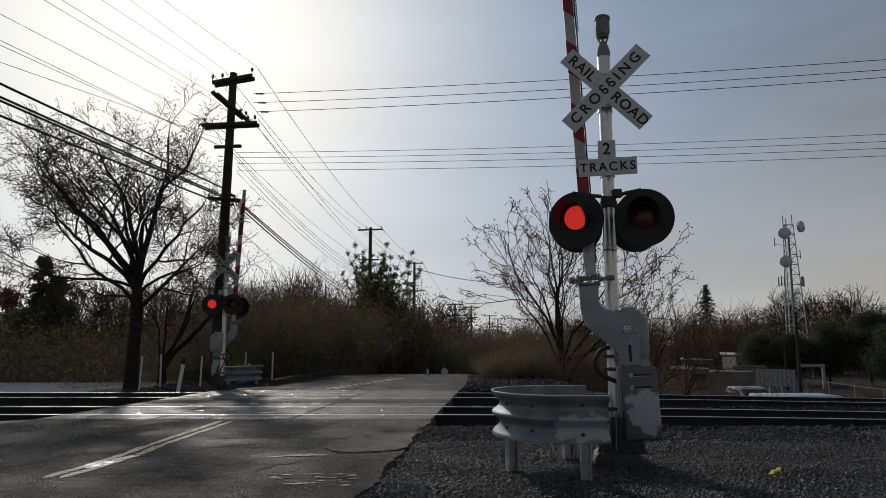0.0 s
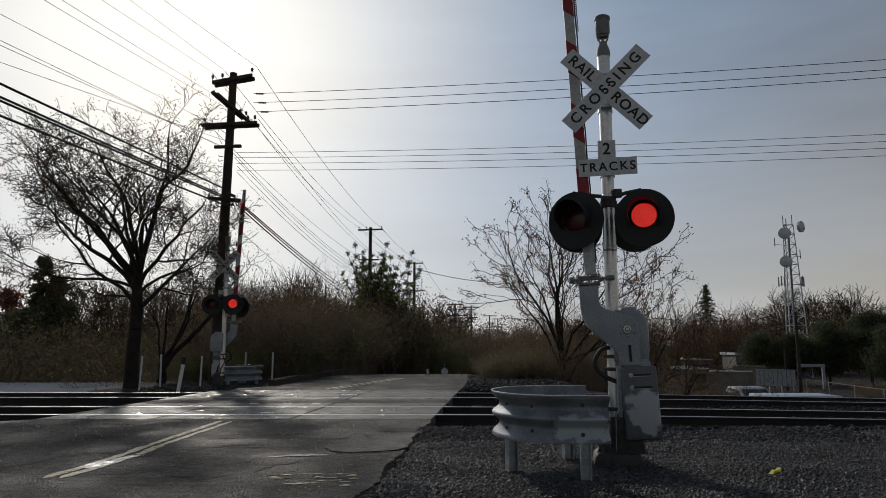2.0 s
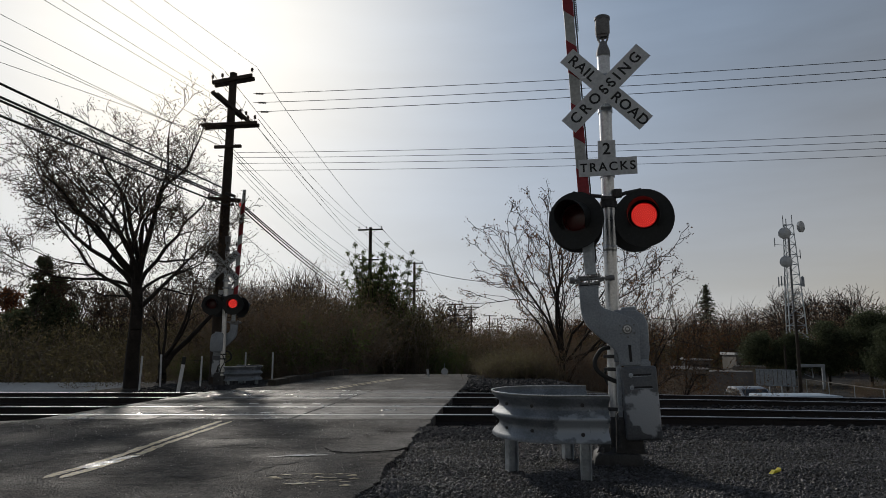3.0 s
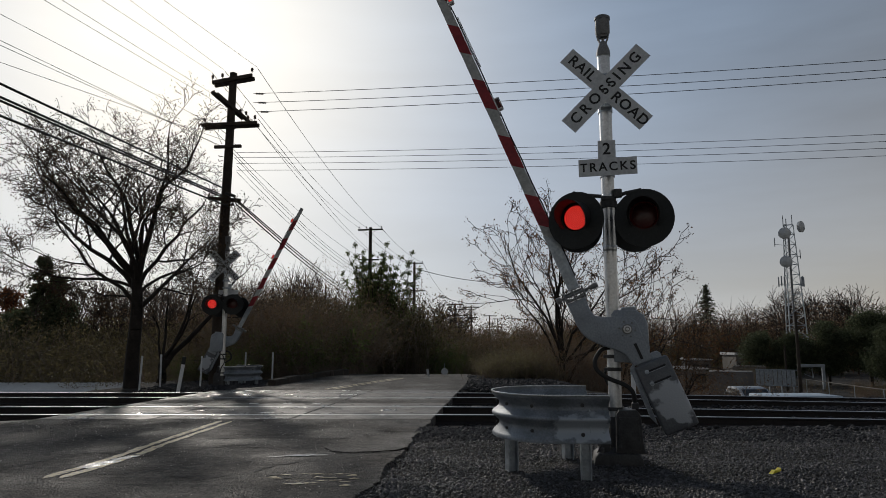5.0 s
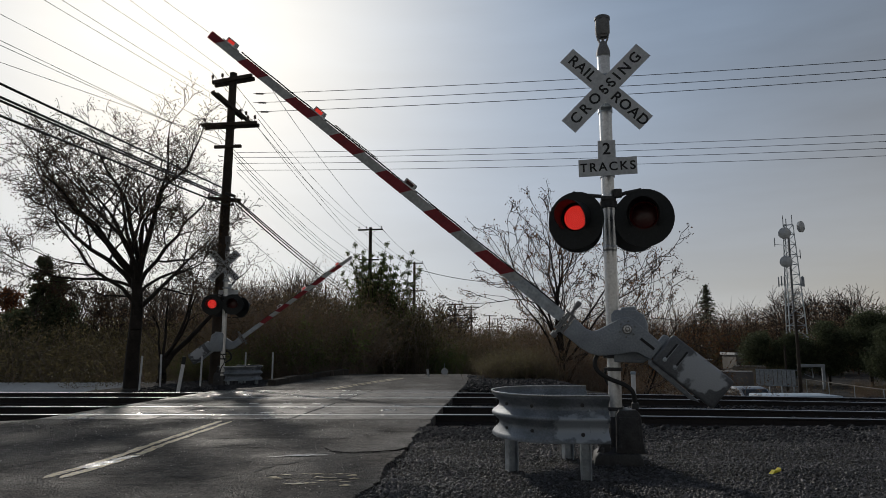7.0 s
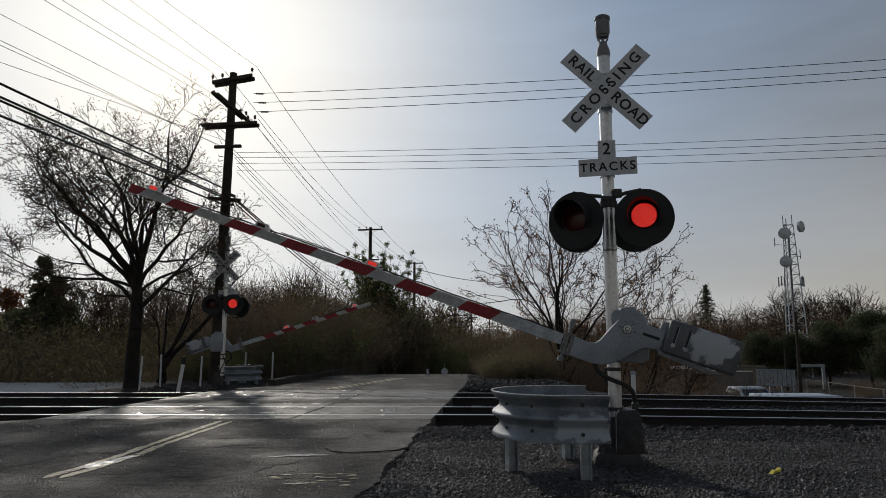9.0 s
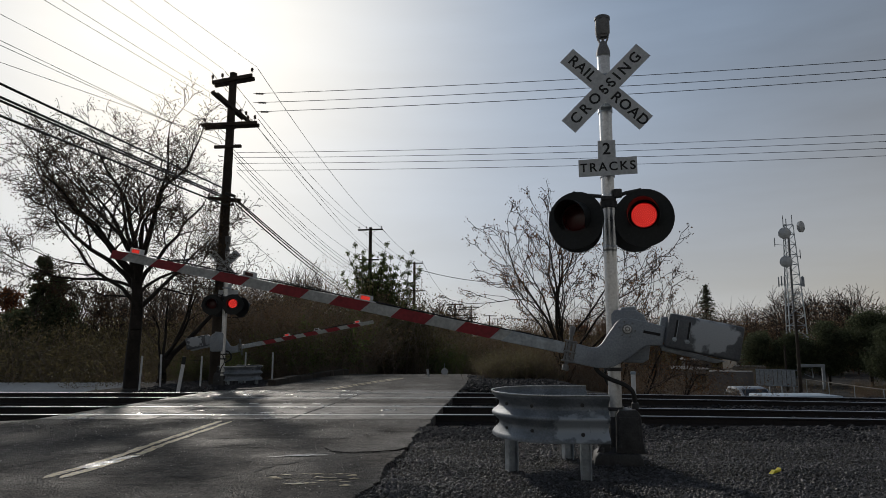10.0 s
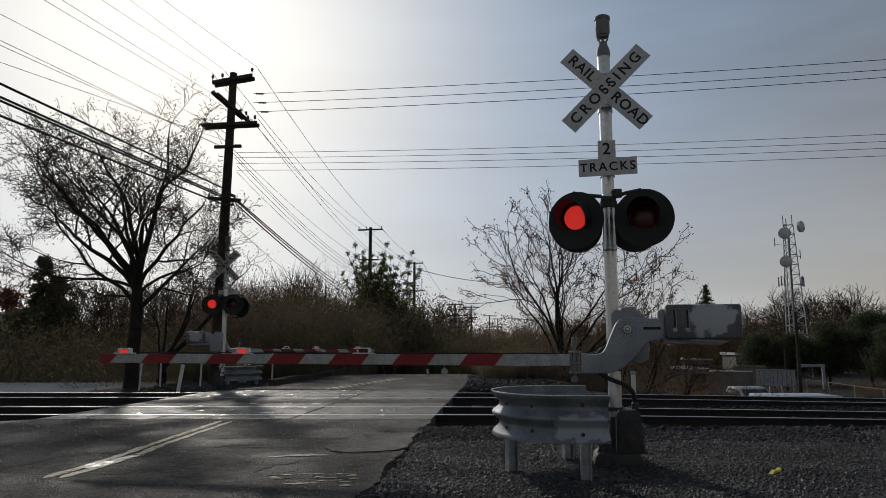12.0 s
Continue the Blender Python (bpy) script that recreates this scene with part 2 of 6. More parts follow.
def trafficked(m):
    """Adds dark drip bands along the lanes, pale dusty streaks and blotches of old oil."""
    n, l = m.node_tree.nodes, m.node_tree.links
    b = n["Principled BSDF"]
    out = b.inputs["Base Color"].links[0].from_socket
    tc = n.new("ShaderNodeTexCoord")
    for scale, size, lo, hi, p in (((1.6, 0.16, 1.0), 1.0, 0.78, 1.15, (0.36, 0.64)), ((0.6, 1.5, 1.0), 1.1, 0.8, 1.1, (0.38, 0.56)), ((5.0, 9.0, 1.0), 1.0, 0.62, 1.3, (0.38, 0.62))):
        mp, no, rg, mul = n.new("ShaderNodeMapping"), n.new("ShaderNodeTexNoise"), n.new("ShaderNodeMapRange"), n.new("ShaderNodeMixRGB")
        mp.inputs["Scale"].default_value = scale
        no.inputs["Scale"].default_value, no.inputs["Detail"].default_value = size, 7.0
        rg.inputs["From Min"].default_value, rg.inputs["From Max"].default_value = p
        rg.inputs["To Min"].default_value, rg.inputs["To Max"].default_value = lo, hi
        l.new(tc.outputs["Object"], mp.inputs[0])
        l.new(mp.outputs[0], no.inputs["Vector"])
        l.new(no.outputs["Fac"], rg.inputs["Value"])
        mul.blend_type, mul.inputs[0].default_value = "MULTIPLY", 1.0
        l.new(out, mul.inputs[1])
        l.new(rg.outputs[0], mul.inputs[2])
        out = mul.outputs[0]
    l.new(out, b.inputs["Base Color"])


trafficked(M_ASPHALT)
trafficked(M_CONCRETE)


def sprayed(name, centre, size, under, over):
    """Dark paint with one soft-edged patch of pale spray paint."""
    m = mat(name, *under, 0.5, 0.35, scale=4, fine=50)
    n, l = m.node_tree.nodes, m.node_tree.links
    b = n["Principled BSDF"]
    tc, mp, gr, no = (n.new("ShaderNode" + k) for k in ("TexCoord", "Mapping", "TexGradient", "TexNoise"))
    gr.gradient_type = "SPHERICAL"
    mp.vector_type = "TEXTURE"
    mp.inputs["Location"].default_value, mp.inputs["Scale"].default_value = centre, size
    no.inputs["Scale"].default_value, no.inputs["Detail"].default_value = 9.0, 3.0
    l.new(tc.outputs["Object"], mp.inputs[0])
    l.new(mp.outputs[0], gr.inputs[0])
    l.new(tc.outputs["Object"], no.inputs["Vector"])
    ad, rp, mx = n.new("ShaderNodeMath"), n.new("ShaderNodeValToRGB"), n.new("ShaderNodeMixRGB")
    ad.operation = "ADD"
    l.new(gr.outputs["Fac"], ad.inputs[0])
    l.new(no.outputs["Fac"], ad.inputs[1])
    rp.color_ramp.elements[0].position, rp.color_ramp.elements[1].position = 0.88, 1.04
    l.new(ad.outputs[0], rp.inputs[0])
    old = b.inputs["Base Color"].links[0].from_socket
    l.new(rp.outputs[0], mx.inputs[0])
    l.new(old, mx.inputs[1])
    mx.inputs[2].default_value = (*over, 1)
    l.new(mx.outputs[0], b.inputs["Base Color"])
    return m


M_WEIGHT = sprayed("repainted_counterweight", (0.86, -0.1, 0.11), (0.42, 1.0, 0.3), ((0.1, 0.108, 0.12), (0.16, 0.17, 0.185)), (0.44, 0.47, 0.51))
M_BEAM = sprayed("patched_galvanised_beam", (0.12, -0.7, 0.48), (0.5, 0.8, 0.2), ((0.12, 0.138, 0.158), (0.28, 0.31, 0.345)), (0.4, 0.44, 0.485))


# ---- mesh helpers ----
def box(bm, c, s, bev=0.0, rot=None, mi=0, seg=2):
    t = bmesh.new()
    bmesh.ops.create_cube(t, size=1)
    bmesh.ops.scale(t, vec=s, verts=t.verts)
    if bev:
        bmesh.ops.bevel(t, geom=t.edges[:], offset=bev, segments=seg, affect="EDGES", profile=0.5)
    m = Matrix.Translation(c) @ (rot.to_4x4() if rot else Matrix())
    merge(bm, t, m, mi)


def merge(bm, t, m=None, mi=0):
    """Moves the faces of t into bm."""
    if m:
        t.transform(m)
    for f in t.faces:
        f.material_index = mi
    me = bpy.data.meshes.new("t")
    t.to_mesh(me)
    t.free()
    bm.from_mesh(me)
    bpy.data.meshes.remove(me)


def prism(bm, pts, y0, y1, mi=0, bev=0.0, m=None):
    """A polygon in x and z, drawn out along y."""
    t = bmesh.new()
    a = [t.verts.new((x, y0, z)) for x, z in pts]
    b = [t.verts.new((x, y1, z)) for x, z in pts]
    k = len(pts)
    t.faces.new(a)
    t.faces.new(b[::-1])
    for i in range(k):
        t.faces.new((a[i], b[i], b[(i + 1) % k], a[(i + 1) % k]))
    bmesh.ops.recalc_face_normals(t, faces=t.faces[:])
    if bev:
        rim = [e for e in t.edges if abs(e.verts[0].co.y - e.verts[1].co.y) < 1e-6]
        bmesh.ops.bevel(t, geom=rim, offset=bev, segments=2, affect="EDGES", profile=0.5)
    merge(bm, t, m, mi)


def lathe(bm, prof, n=24, m=None, mi=0, closed=False, arc=None):
    """Turns a profile of (radius, height) round z; arc: from and to, in degrees."""
    t = bmesh.new()
    a0, a1 = arc or (0, 360)
    full = arc is None
    rings = []
    for i in range(n if full else n + 1):
        a = radians(a0 + (a1 - a0) * i / n)
        rings.append([t.verts.new((max(r, 1e-4) * math.cos(a), max(r, 1e-4) * math.sin(a), z)) for r, z in prof])
    k = len(prof)
    for i in range(n):
        p, q = rings[i], rings[(i + 1) % len(rings)]
        for j in range(k if closed else k - 1):
            t.faces.new((p[j], q[j], q[(j + 1) % k], p[(j + 1) % k]))
    bmesh.ops.recalc_face_normals(t, faces=t.faces[:])
    merge(bm, t, m, mi)


def tube(bm, pts, r, n=8, mi=0, cap=True):
    """A round bar through the points; r: one radius or one a point."""
    t = bmesh.new()
    pts = [Vector(p) for p in pts]
    rs = r if isinstance(r, (list, tuple)) else [r] * len(pts)
    rings, side = [], None
    for i, p in enumerate(pts):
        d = (pts[min(i + 1, len(pts) - 1)] - pts[max(i - 1, 0)]).normalized()
        if side is None:
            side = d.cross(Vector((0, 0, 1)) if abs(d.z) < 0.9 else Vector((1, 0, 0))).normalized()
        side = (side - d * side.dot(d)).normalized()
        up = d.cross(side)
        rings.append([t.verts.new(p + (side * math.cos(6.2832 * k / n) + up * math.sin(6.2832 * k / n)) * rs[i]) for k in range(n)])
    for a, b in zip(rings, rings[1:]):
        for k in range(n):
            t.faces.new((a[k], a[(k + 1) % n], b[(k + 1) % n], b[k]))
    if cap:
        t.faces.new(rings[0][::-1])
        t.faces.new(rings[-1])
    bmesh.ops.recalc_face_normals(t, faces=t.faces[:])
    merge(bm, t, None, mi)


def part(name, bm, material, parent=None, label="", smooth=None, at=None):
    """Links a bmesh as one mesh object; smooth: angle in degrees below which edges are shaded round."""
    me = bpy.data.meshes.new(name)
    bm.to_mesh(me)
    bm.free()
    for m in material if isinstance(material, (list, tuple)) else (material,):
        me.materials.append(m)
    if smooth:
        me.shade_smooth()
        me.set_sharp_from_angle(angle=radians(smooth))
    ob = new(name, me)
    ob.parent = parent
    if at:
        ob.matrix_basis = at
    return tagged(ob, label)


def raw(name, verts, faces, material, parent=None, label="", smooth=False):
    """Links plain lists of corners and faces as one mesh object."""
    me = bpy.data.meshes.new(name)
    if isinstance(faces, np.ndarray):
        k = faces.shape[1]
        me.vertices.add(len(verts))
        me.vertices.foreach_set("co", np.asarray(verts, np.float32).ravel())
        me.loops.add(faces.size)
        me.loops.foreach_set("vertex_index", faces.astype(np.int32).ravel())
        me.polygons.add(len(faces))
        me.polygons.foreach_set("loop_start", np.arange(0, faces.size, k, dtype=np.int32))
        me.update(calc_edges=True)
        me.validate()
    else:
        me.from_pydata([tuple(v) for v in verts], [], faces)
    me.materials.append(material)
    if smooth:
        me.shade_smooth()
    ob = new(name, me)
    ob.parent = parent
    return tagged(ob, label)


def empty(name, m, label, category, group=""):
    ob = new(name)
    ob.matrix_basis = m
    return tagged(ob, label, category, group)


# ---- ground, road and tracks ----
def smooth01(a, b, v):
    t = np.clip((v - a) / (b - a), 0, 1)
    return t * t * (3 - 2 * t)


def lie(x, y):
    """Height of the land: level round the crossing, lower ground beyond the tracks on both sides, a falling road."""
    x, y = np.asarray(x, float), np.asarray(y, float)
    far = smooth01(26.5, 60, y) * -1.6
    right = smooth01(3.0, 9.0, x - 0.02 * y) * smooth01(19.0, 22.5, y) * -3.0
    left = smooth01(10.0, 11.8, -x) * smooth01(19.3, 21.6, y) * -2.6
    bed = smooth01(10.6, 11.9, y) * (1 - smooth01(19.0, 20.2, y)) * -0.2
    return np.minimum(np.minimum(far, right), left) + bed


def dip(x):
    """The tracks fall slightly to the east."""
    return -0.09 * (max(0.0, x - 1.0) / 7.3) ** 1.3


RAILS = (12.56, 14.12, 16.62, 18.16)
SKEW = 0.088


def edge_x(x0, y):
    return x0 + SKEW * (y - 11.8)


def swell(x, y):
    """Small hollows and humps of the ground round the signal."""
    near = np.exp(-((x - 3) / 14) ** 2 - ((y - 8) / 14) ** 2)
    return near * 0.022 * (np.sin(x * 2.3 + np.sin(y * 1.7)) * np.sin(y * 2.9 + 1.3 * np.sin(x)))


def ground_sheet():
    xs = np.concatenate([np.linspace(-900, -60, 12), np.linspace(-50, -16, 18), np.linspace(-15, 15, 76), np.linspace(16, 60, 24), np.linspace(70, 900, 12)])
    ys = np.concatenate([np.linspace(-60, -6, 10), np.linspace(-5, 32, 112), np.linspace(33, 90, 30), np.linspace(100, 2500, 16)])
    gx, gy = np.meshgrid(xs, ys)
    gz = lie(gx, gy) - 0.035
    gz += swell(gx, gy)
    v = np.stack([gx.ravel(), gy.ravel(), gz.ravel()], 1)
    w, h = len(xs), len(ys)
    i = (np.arange(h - 1)[:, None] * w + np.arange(w - 1)[None]).ravel()
    ob = raw("ground", v, np.stack([i, i + 1, i + w + 1, i + w], 1), M_SOIL, smooth=True)
    return tagged(ob, "dark gravelly soil falling away beyond the tracks", "ground", kind="structure")


def strip(name, y0, y1, xl, xr, material, z=0.0, parent=None, label="", step=0.5, ragged=0.0, thick=0.06):
    """A piece of road between two edges given as functions of y."""
    n = max(1, int((y1 - y0) / step))
    cols = 10
    v, f = [], []
    for i in range(n + 1):
        y = y0 + (y1 - y0) * i / n
        a, b = xl(y), xr(y)
        b += ragged * (noise.noise((y * 1.3, 7, 0)) + 0.5 * noise.noise((y * 7.1, 3, 0)) + 0.4 * noise.noise((y * 17.1, 5, 0)))
        for j in range(cols + 1):
            x = a + (b - a) * j / cols
            v.append((x, y, float(lie(x, y)) * (0 if 10 < y < 20.5 else 1) + z + 0.012 * noise.noise((x * 0.5, y * 0.5, 0)) * (1 if y < 11 else 0)))
        for e in (b + 0.05, a - 0.05):
            v.append((e, y, float(lie(e, y)) * (0 if 10 < y < 20.5 else 1) + z - thick))
    k = cols + 3
    for i in range(n):
        for j in range(cols + 1):
            f.append((i * k + j, i * k + j + 1, (i + 1) * k + j + 1, (i + 1) * k + j))
        f.append((i * k, (i + 1) * k, (i + 1) * k + k - 1, i * k + k - 1))
    f += [tuple(range(k)), tuple(range(n * k + k - 1, n * k - 1, -1))]
    return raw(name, v, f, material, parent, label)


ground_sheet()
road = tagged(new("road"), "worn dark asphalt road leading over the tracks", "road", kind="structure")
strip("asphalt", -12, 11.76, lambda y: -9.5 if y < 10.2 else -9.5 + 2.58 * min(1, (y - 10.2) / 1.5), lambda y: edge_x(-0.18, y) if y > 4 else -0.87 + 0.0 * y, M_ASPHALT, 0.0, road, ragged=0.08, step=0.06)
strip("asphalt", 14.92, 15.88, lambda y: edge_x(-6.92, y), lambda y: edge_x(-0.18, y), M_ASPHALT, -0.004, road)
strip("asphalt", 19.12, 60, lambda y: edge_x(-6.6, y) if y < 24 else -5.5 + 0.03 * (y - 24), lambda y: edge_x(-0.18, min(y, 24)) + 0.05 * max(0, y - 24), M_ASPHALT, 0.0, road)


def ribbon(name, pts, w, material, z, parent, rag=0.25, label="", top=0.004, wander=0.0):
    """A flat worn stripe along a line on the road."""
    bm = bmesh.new()
    rows = []
    P = [Vector((*p, 0)) for p in pts]
    fine = []
    for a, b in zip(P, P[1:]):
        k = max(2, int((b - a).length / 0.035))
        fine += [a.lerp(b, i / k) for i in range(k)]
    fine.append(P[-1])
    for i, p in enumerate(fine):
        d = (fine[min(i + 1, len(fine) - 1)] - fine[max(i - 1, 0)]).normalized()
        s = Vector((d.y, -d.x, 0))
        ww = w * 0.5 * max(0.15, 1 + rag * (noise.noise((p.x * 6, p.y * 6, 1.5)) * 2 + noise.noise((p.x * 31, p.y * 31, 4)))) * min(1, 0.12 + 0.3 * i, 0.12 + 0.3 * (len(fine) - 1 - i))
        off = s * (w * rag * noise.noise((p.x * 3, p.y * 3, 9)) + wander * (noise.noise((p.x * 5, p.y * 5, 2)) + 0.5 * noise.noise((p.x * 19, p.y * 19, 6))))
        ground_z = 0.012 * noise.noise((p.x * 0.5, p.y * 0.5, 0)) if p.y < 11 else 0
        up = Vector((0, 0, z + top + ground_z))
        rows.append((bm.verts.new(p + s * ww + off + up), bm.verts.new(p - s * ww + off + up)))
    for a, b in zip(rows, rows[1:]):
        bm.faces.new((a[0], a[1], b[1], b[0]))
    return part(name, bm, material, parent, label)


ribbon("centre_line", [(-3.76, 6.6), (-3.7, 7.2), (-3.67, 8.0), (-3.66, 9.8), (-3.66, 11.5)], 0.1, M_PAINT_Y, 0.002, road, 0.2, "faded yellow line")
ribbon("centre_line", [(-3.6, 6.6), (-3.54, 7.2), (-3.51, 8.0), (-3.49, 9.8), (-3.47, 11.4)], 0.09, M_PAINT_Y, 0.002, road, 0.3, "faded yellow line")
ribbon("centre_line", [(-3.34, 19.4), (-2.7, 22.0), (-1.7, 25.8)], 0.1, M_PAINT_Y, 0.004, road, 0.4, "faded yellow line")
ribbon("centre_line", [(-3.1, 19.4), (-2.46, 22.0), (-1.46, 25.8)], 0.08, M_PAINT_Y, 0.004, road, 0.4, "faded yellow line")
rw = random.Random(23)
for (xa, ya), (xb, yb), spread, count in (((-3.66, 7.14), (-3.5, 7.92), 0.07, 40), ((-1.92, 7.8), (-1.32, 7.92), 0.05, 16)):
    for k in range(count):
        t = (k + 0.5) / count
        bow = 0.1 * math.sin(math.pi * t) if count == 16 else 0.0
        thin = spread * (0.3 + 0.7 * math.sin(math.pi * t))
        x, y = xa + (xb - xa) * t + rw.uniform(-thin, thin), ya + (yb - ya) * t + bow + rw.uniform(-0.03, 0.03)
        l = rw.uniform(0.04, 0.11)
        ribbon("paint_patch", [(x - l, y - 0.01), (x, y + rw.uniform(-0.015, 0.015)), (x + l, y + 0.01)], rw.uniform(0.04, 0.09), M_PAINT_W, 0.004 + 0.0004 * (k % 6), road, 0.7, "glossy worn white paint patch")
rp = random.Random(17)
for k in range(34):
    x, y, l = rp.uniform(-1.65, -0.8), 6.35 + 0.15 * (k % 4) + rp.uniform(-0.05, 0.05), rp.uniform(0.025, 0.08)
    ribbon("paint_patch", [(x - l, y - 0.02), (x, y + 0.015), (x + l, y)], rp.uniform(0.02, 0.06), M_PAINT_Y, 0.003, road, 0.9, "faded yellow paint patch")
for pts, w in (([(-5.2, 7.95), (-4.2, 8.1), (-3.5, 8.05), (-3.0, 8.15)], 0.03), ([(-3.5, 6.75), (-2.9, 6.95), (-2.2, 7.4), (-2.0, 7.6)], 0.028),
               ([(-2.4, 6.4), (-1.9, 6.9), (-1.75, 7.3)], 0.025), ([(-3.3, 6.65), (-2.4, 6.68), (-1.9, 6.6)], 0.025), ([(-5, 6.9), (-4.4, 7.4), (-4.2, 7.8)], 0.03),
               ([(-6.5, 9.4), (-5, 9.5), (-3.8, 9.45)], 0.02), ([(-3.2, 9.3), (-2.2, 9.5), (-1.4, 9.4), (-0.6, 9.5)], 0.04), ([(-1.5, 8.05), (-1.1, 8.12), (-0.6, 8.25)], 0.035),
               ([(-2.6, 9.4), (-2.5, 10.4), (-2.35, 11.2)], 0.02), ([(-6.2, 10.6), (-5.0, 10.5), (-3.7, 10.65)], 0.02)):
    ribbon("crack", pts, w * 0.95, M_CRACK, 0.002, road, 0.6, wander=0.09)

rc = random.Random(31)
for k in range(26):
    x, y = rc.uniform(-5.6, -0.9), rc.uniform(6.1, 11.2)
    a = rc.uniform(-0.35, 0.35) if k % 3 else rc.uniform(0.9, 2.2)
    pts = [(x, y)]
    for _ in range(rc.randint(2, 5)):
        a += rc.uniform(-0.5, 0.5)
        x, y = x + 0.3 * math.cos(a), min(11.5, y + 0.3 * math.sin(a))
        pts.append((x, y))
    ribbon("crack", pts, rc.uniform(0.012, 0.03), M_CRACK, 0.002, road, 0.7, wander=0.07)

# a broken edge of a thin asphalt overlay near the verge
bm = bmesh.new()
edge = [(-0.42, 8.55), (-0.55, 8.3), (-0.8, 8.18), (-1.1, 8.12), (-1.3, 8.2), (-1.45, 8.5), (-1.3, 9.2), (-0.9, 9.6), (-0.5, 9.4)]
bot = [bm.verts.new((x, y, -0.01)) for x, y in edge]
top = [bm.verts.new((x * 0.98 - 0.018, y * 0.98 + 0.175, 0.014)) for x, y in edge]
bm.faces.new(top)
for k in range(len(edge)):
    bm.faces.new((bot[k], bot[(k + 1) % len(edge)], top[(k + 1) % len(edge)], top[k]))
bmesh.ops.recalc_face_normals(bm, faces=bm.faces[:])
part("asphalt_patch", bm, M_ASPHALT, road, "raised broken asphalt patch")

# crossing panels of concrete, three across the road in each strip
deck = tagged(new("crossing_surface"), "pale worn concrete crossing panels between the rails", "level crossing", kind="structure")
SEAMS = (-6.92, -4.95, -2.6, -0.18)
for y0, y1 in ((11.78, 12.47), (12.66, 14.02), (14.21, 14.9), (15.9, 16.53), (16.72, 18.07), (18.25, 19.1)):
    for xa, xb in zip(SEAMS, SEAMS[1:]):
        bm = bmesh.new()
        g = 0.012
        v = []
        for z, ins in ((-0.16, 0), (-0.012, 0), (0.0, 0.012)):
            v.append([bm.verts.new((edge_x(x, y) + sx * ins, y + sy * ins, z)) for x, y, sx, sy in
                      ((xa + g, y0, 1, 1), (xb - g, y0, -1, 1), (xb - g, y1, -1, -1), (xa + g, y1, 1, -1))])
        for a, b in zip(v, v[1:]):
            for k in range(4):
                bm.faces.new((a[k], a[(k + 1) % 4], b[(k + 1) % 4], b[k]))
        bm.faces.new(v[-1])
        for k in range(2 if y1 - y0 < 1 else 4):
            cx = edge_x(xa + (xb - xa) * (0.2 + 0.6 * (k % 2)), y0) + 0.0
            cy = y0 + (y1 - y0) * (0.5 if y1 - y0 < 1 else 0.2 + 0.6 * (k // 2))
            lathe(bm, [(0.001, 0.0035), (0.035, 0.0035), (0.038, 0.0)], 10, Matrix.Translation((cx, cy, 0)), 1)
        part("concrete_panel", bm, (M_CONCRETE, M_CRACK), deck)

# sun glints on the panels, put in as added slivers of bulged shiny metal
rs = random.Random(4)
for k in range(70):
    y = rs.choice((11.86, 12.2, 12.42, 12.75, 13.3, 13.9, 14.3, 14.8, 16.0, 16.45, 16.85, 17.4, 17.95, 18.4, 18.95)) + rs.uniform(-0.05, 0.05)
    x = edge_x(rs.uniform(-6.6, -2.6 if k % 3 else -0.5), y)
    n, half_w = rs.randint(5, 12), rs.uniform(0.02, 0.05)
    step, bm, rows = rs.uniform(0.02, 0.036), bmesh.new(), []
    for i in range(n):
        f = math.sin(math.pi * (i + 0.5) / n) ** 0.5 * rs.uniform(0.6, 1.15)
        cx, cy = x + (i - n / 2) * step, y + rs.uniform(-0.008, 0.008)
        rows.append([bm.verts.new((cx, cy - half_w * f, 0.002)), bm.verts.new((cx, cy, 0.003 + half_w * rs.uniform(0.1, 0.42))), bm.verts.new((cx, cy + half_w * f, 0.002))])
    for a, b in zip(rows, rows[1:]):
        for j in (0, 1):
            bm.faces.new((a[j], b[j], b[j + 1], a[j + 1]))
    bmesh.ops.recalc_face_normals(bm, faces=bm.faces[:])
    part("glint_sliver", bm, M_SHINE, deck)

RAIL_PROFILE = [(-0.07, -0.17), (0.07, -0.17), (0.07, -0.16), (0.012, -0.135), (0.01, -0.045), (0.036, -0.035), (0.036, -0.008), (0.028, 0.0), (-0.028, 0.0), (-0.036, -0.008),
                (-0.036, -0.035), (-0.01, -0.045), (-0.012, -0.135), (-0.07, -0.16)]


def rail(y, parent):
    bm = bmesh.new()
    rings = []
    for i in range(81):
        x = -120 + 3 * i
        rings.append([bm.verts.new((x, y + a, b + dip(min(x, 20)))) for a, b in RAIL_PROFILE])
    k = len(RAIL_PROFILE)
    for p, q in zip(rings, rings[1:]):
        for j in range(k):
            f = bm.faces.new((p[j], q[j], q[(j + 1) % k], p[(j + 1) % k]))
            f.material_index = 1 if j in (6, 7, 8) else 0
    bmesh.ops.recalc_face_normals(bm, faces=bm.faces[:])
    part("rail", bm, (M_RAIL, M_RAILTOP), parent, "rusty steel rail with a polished head")


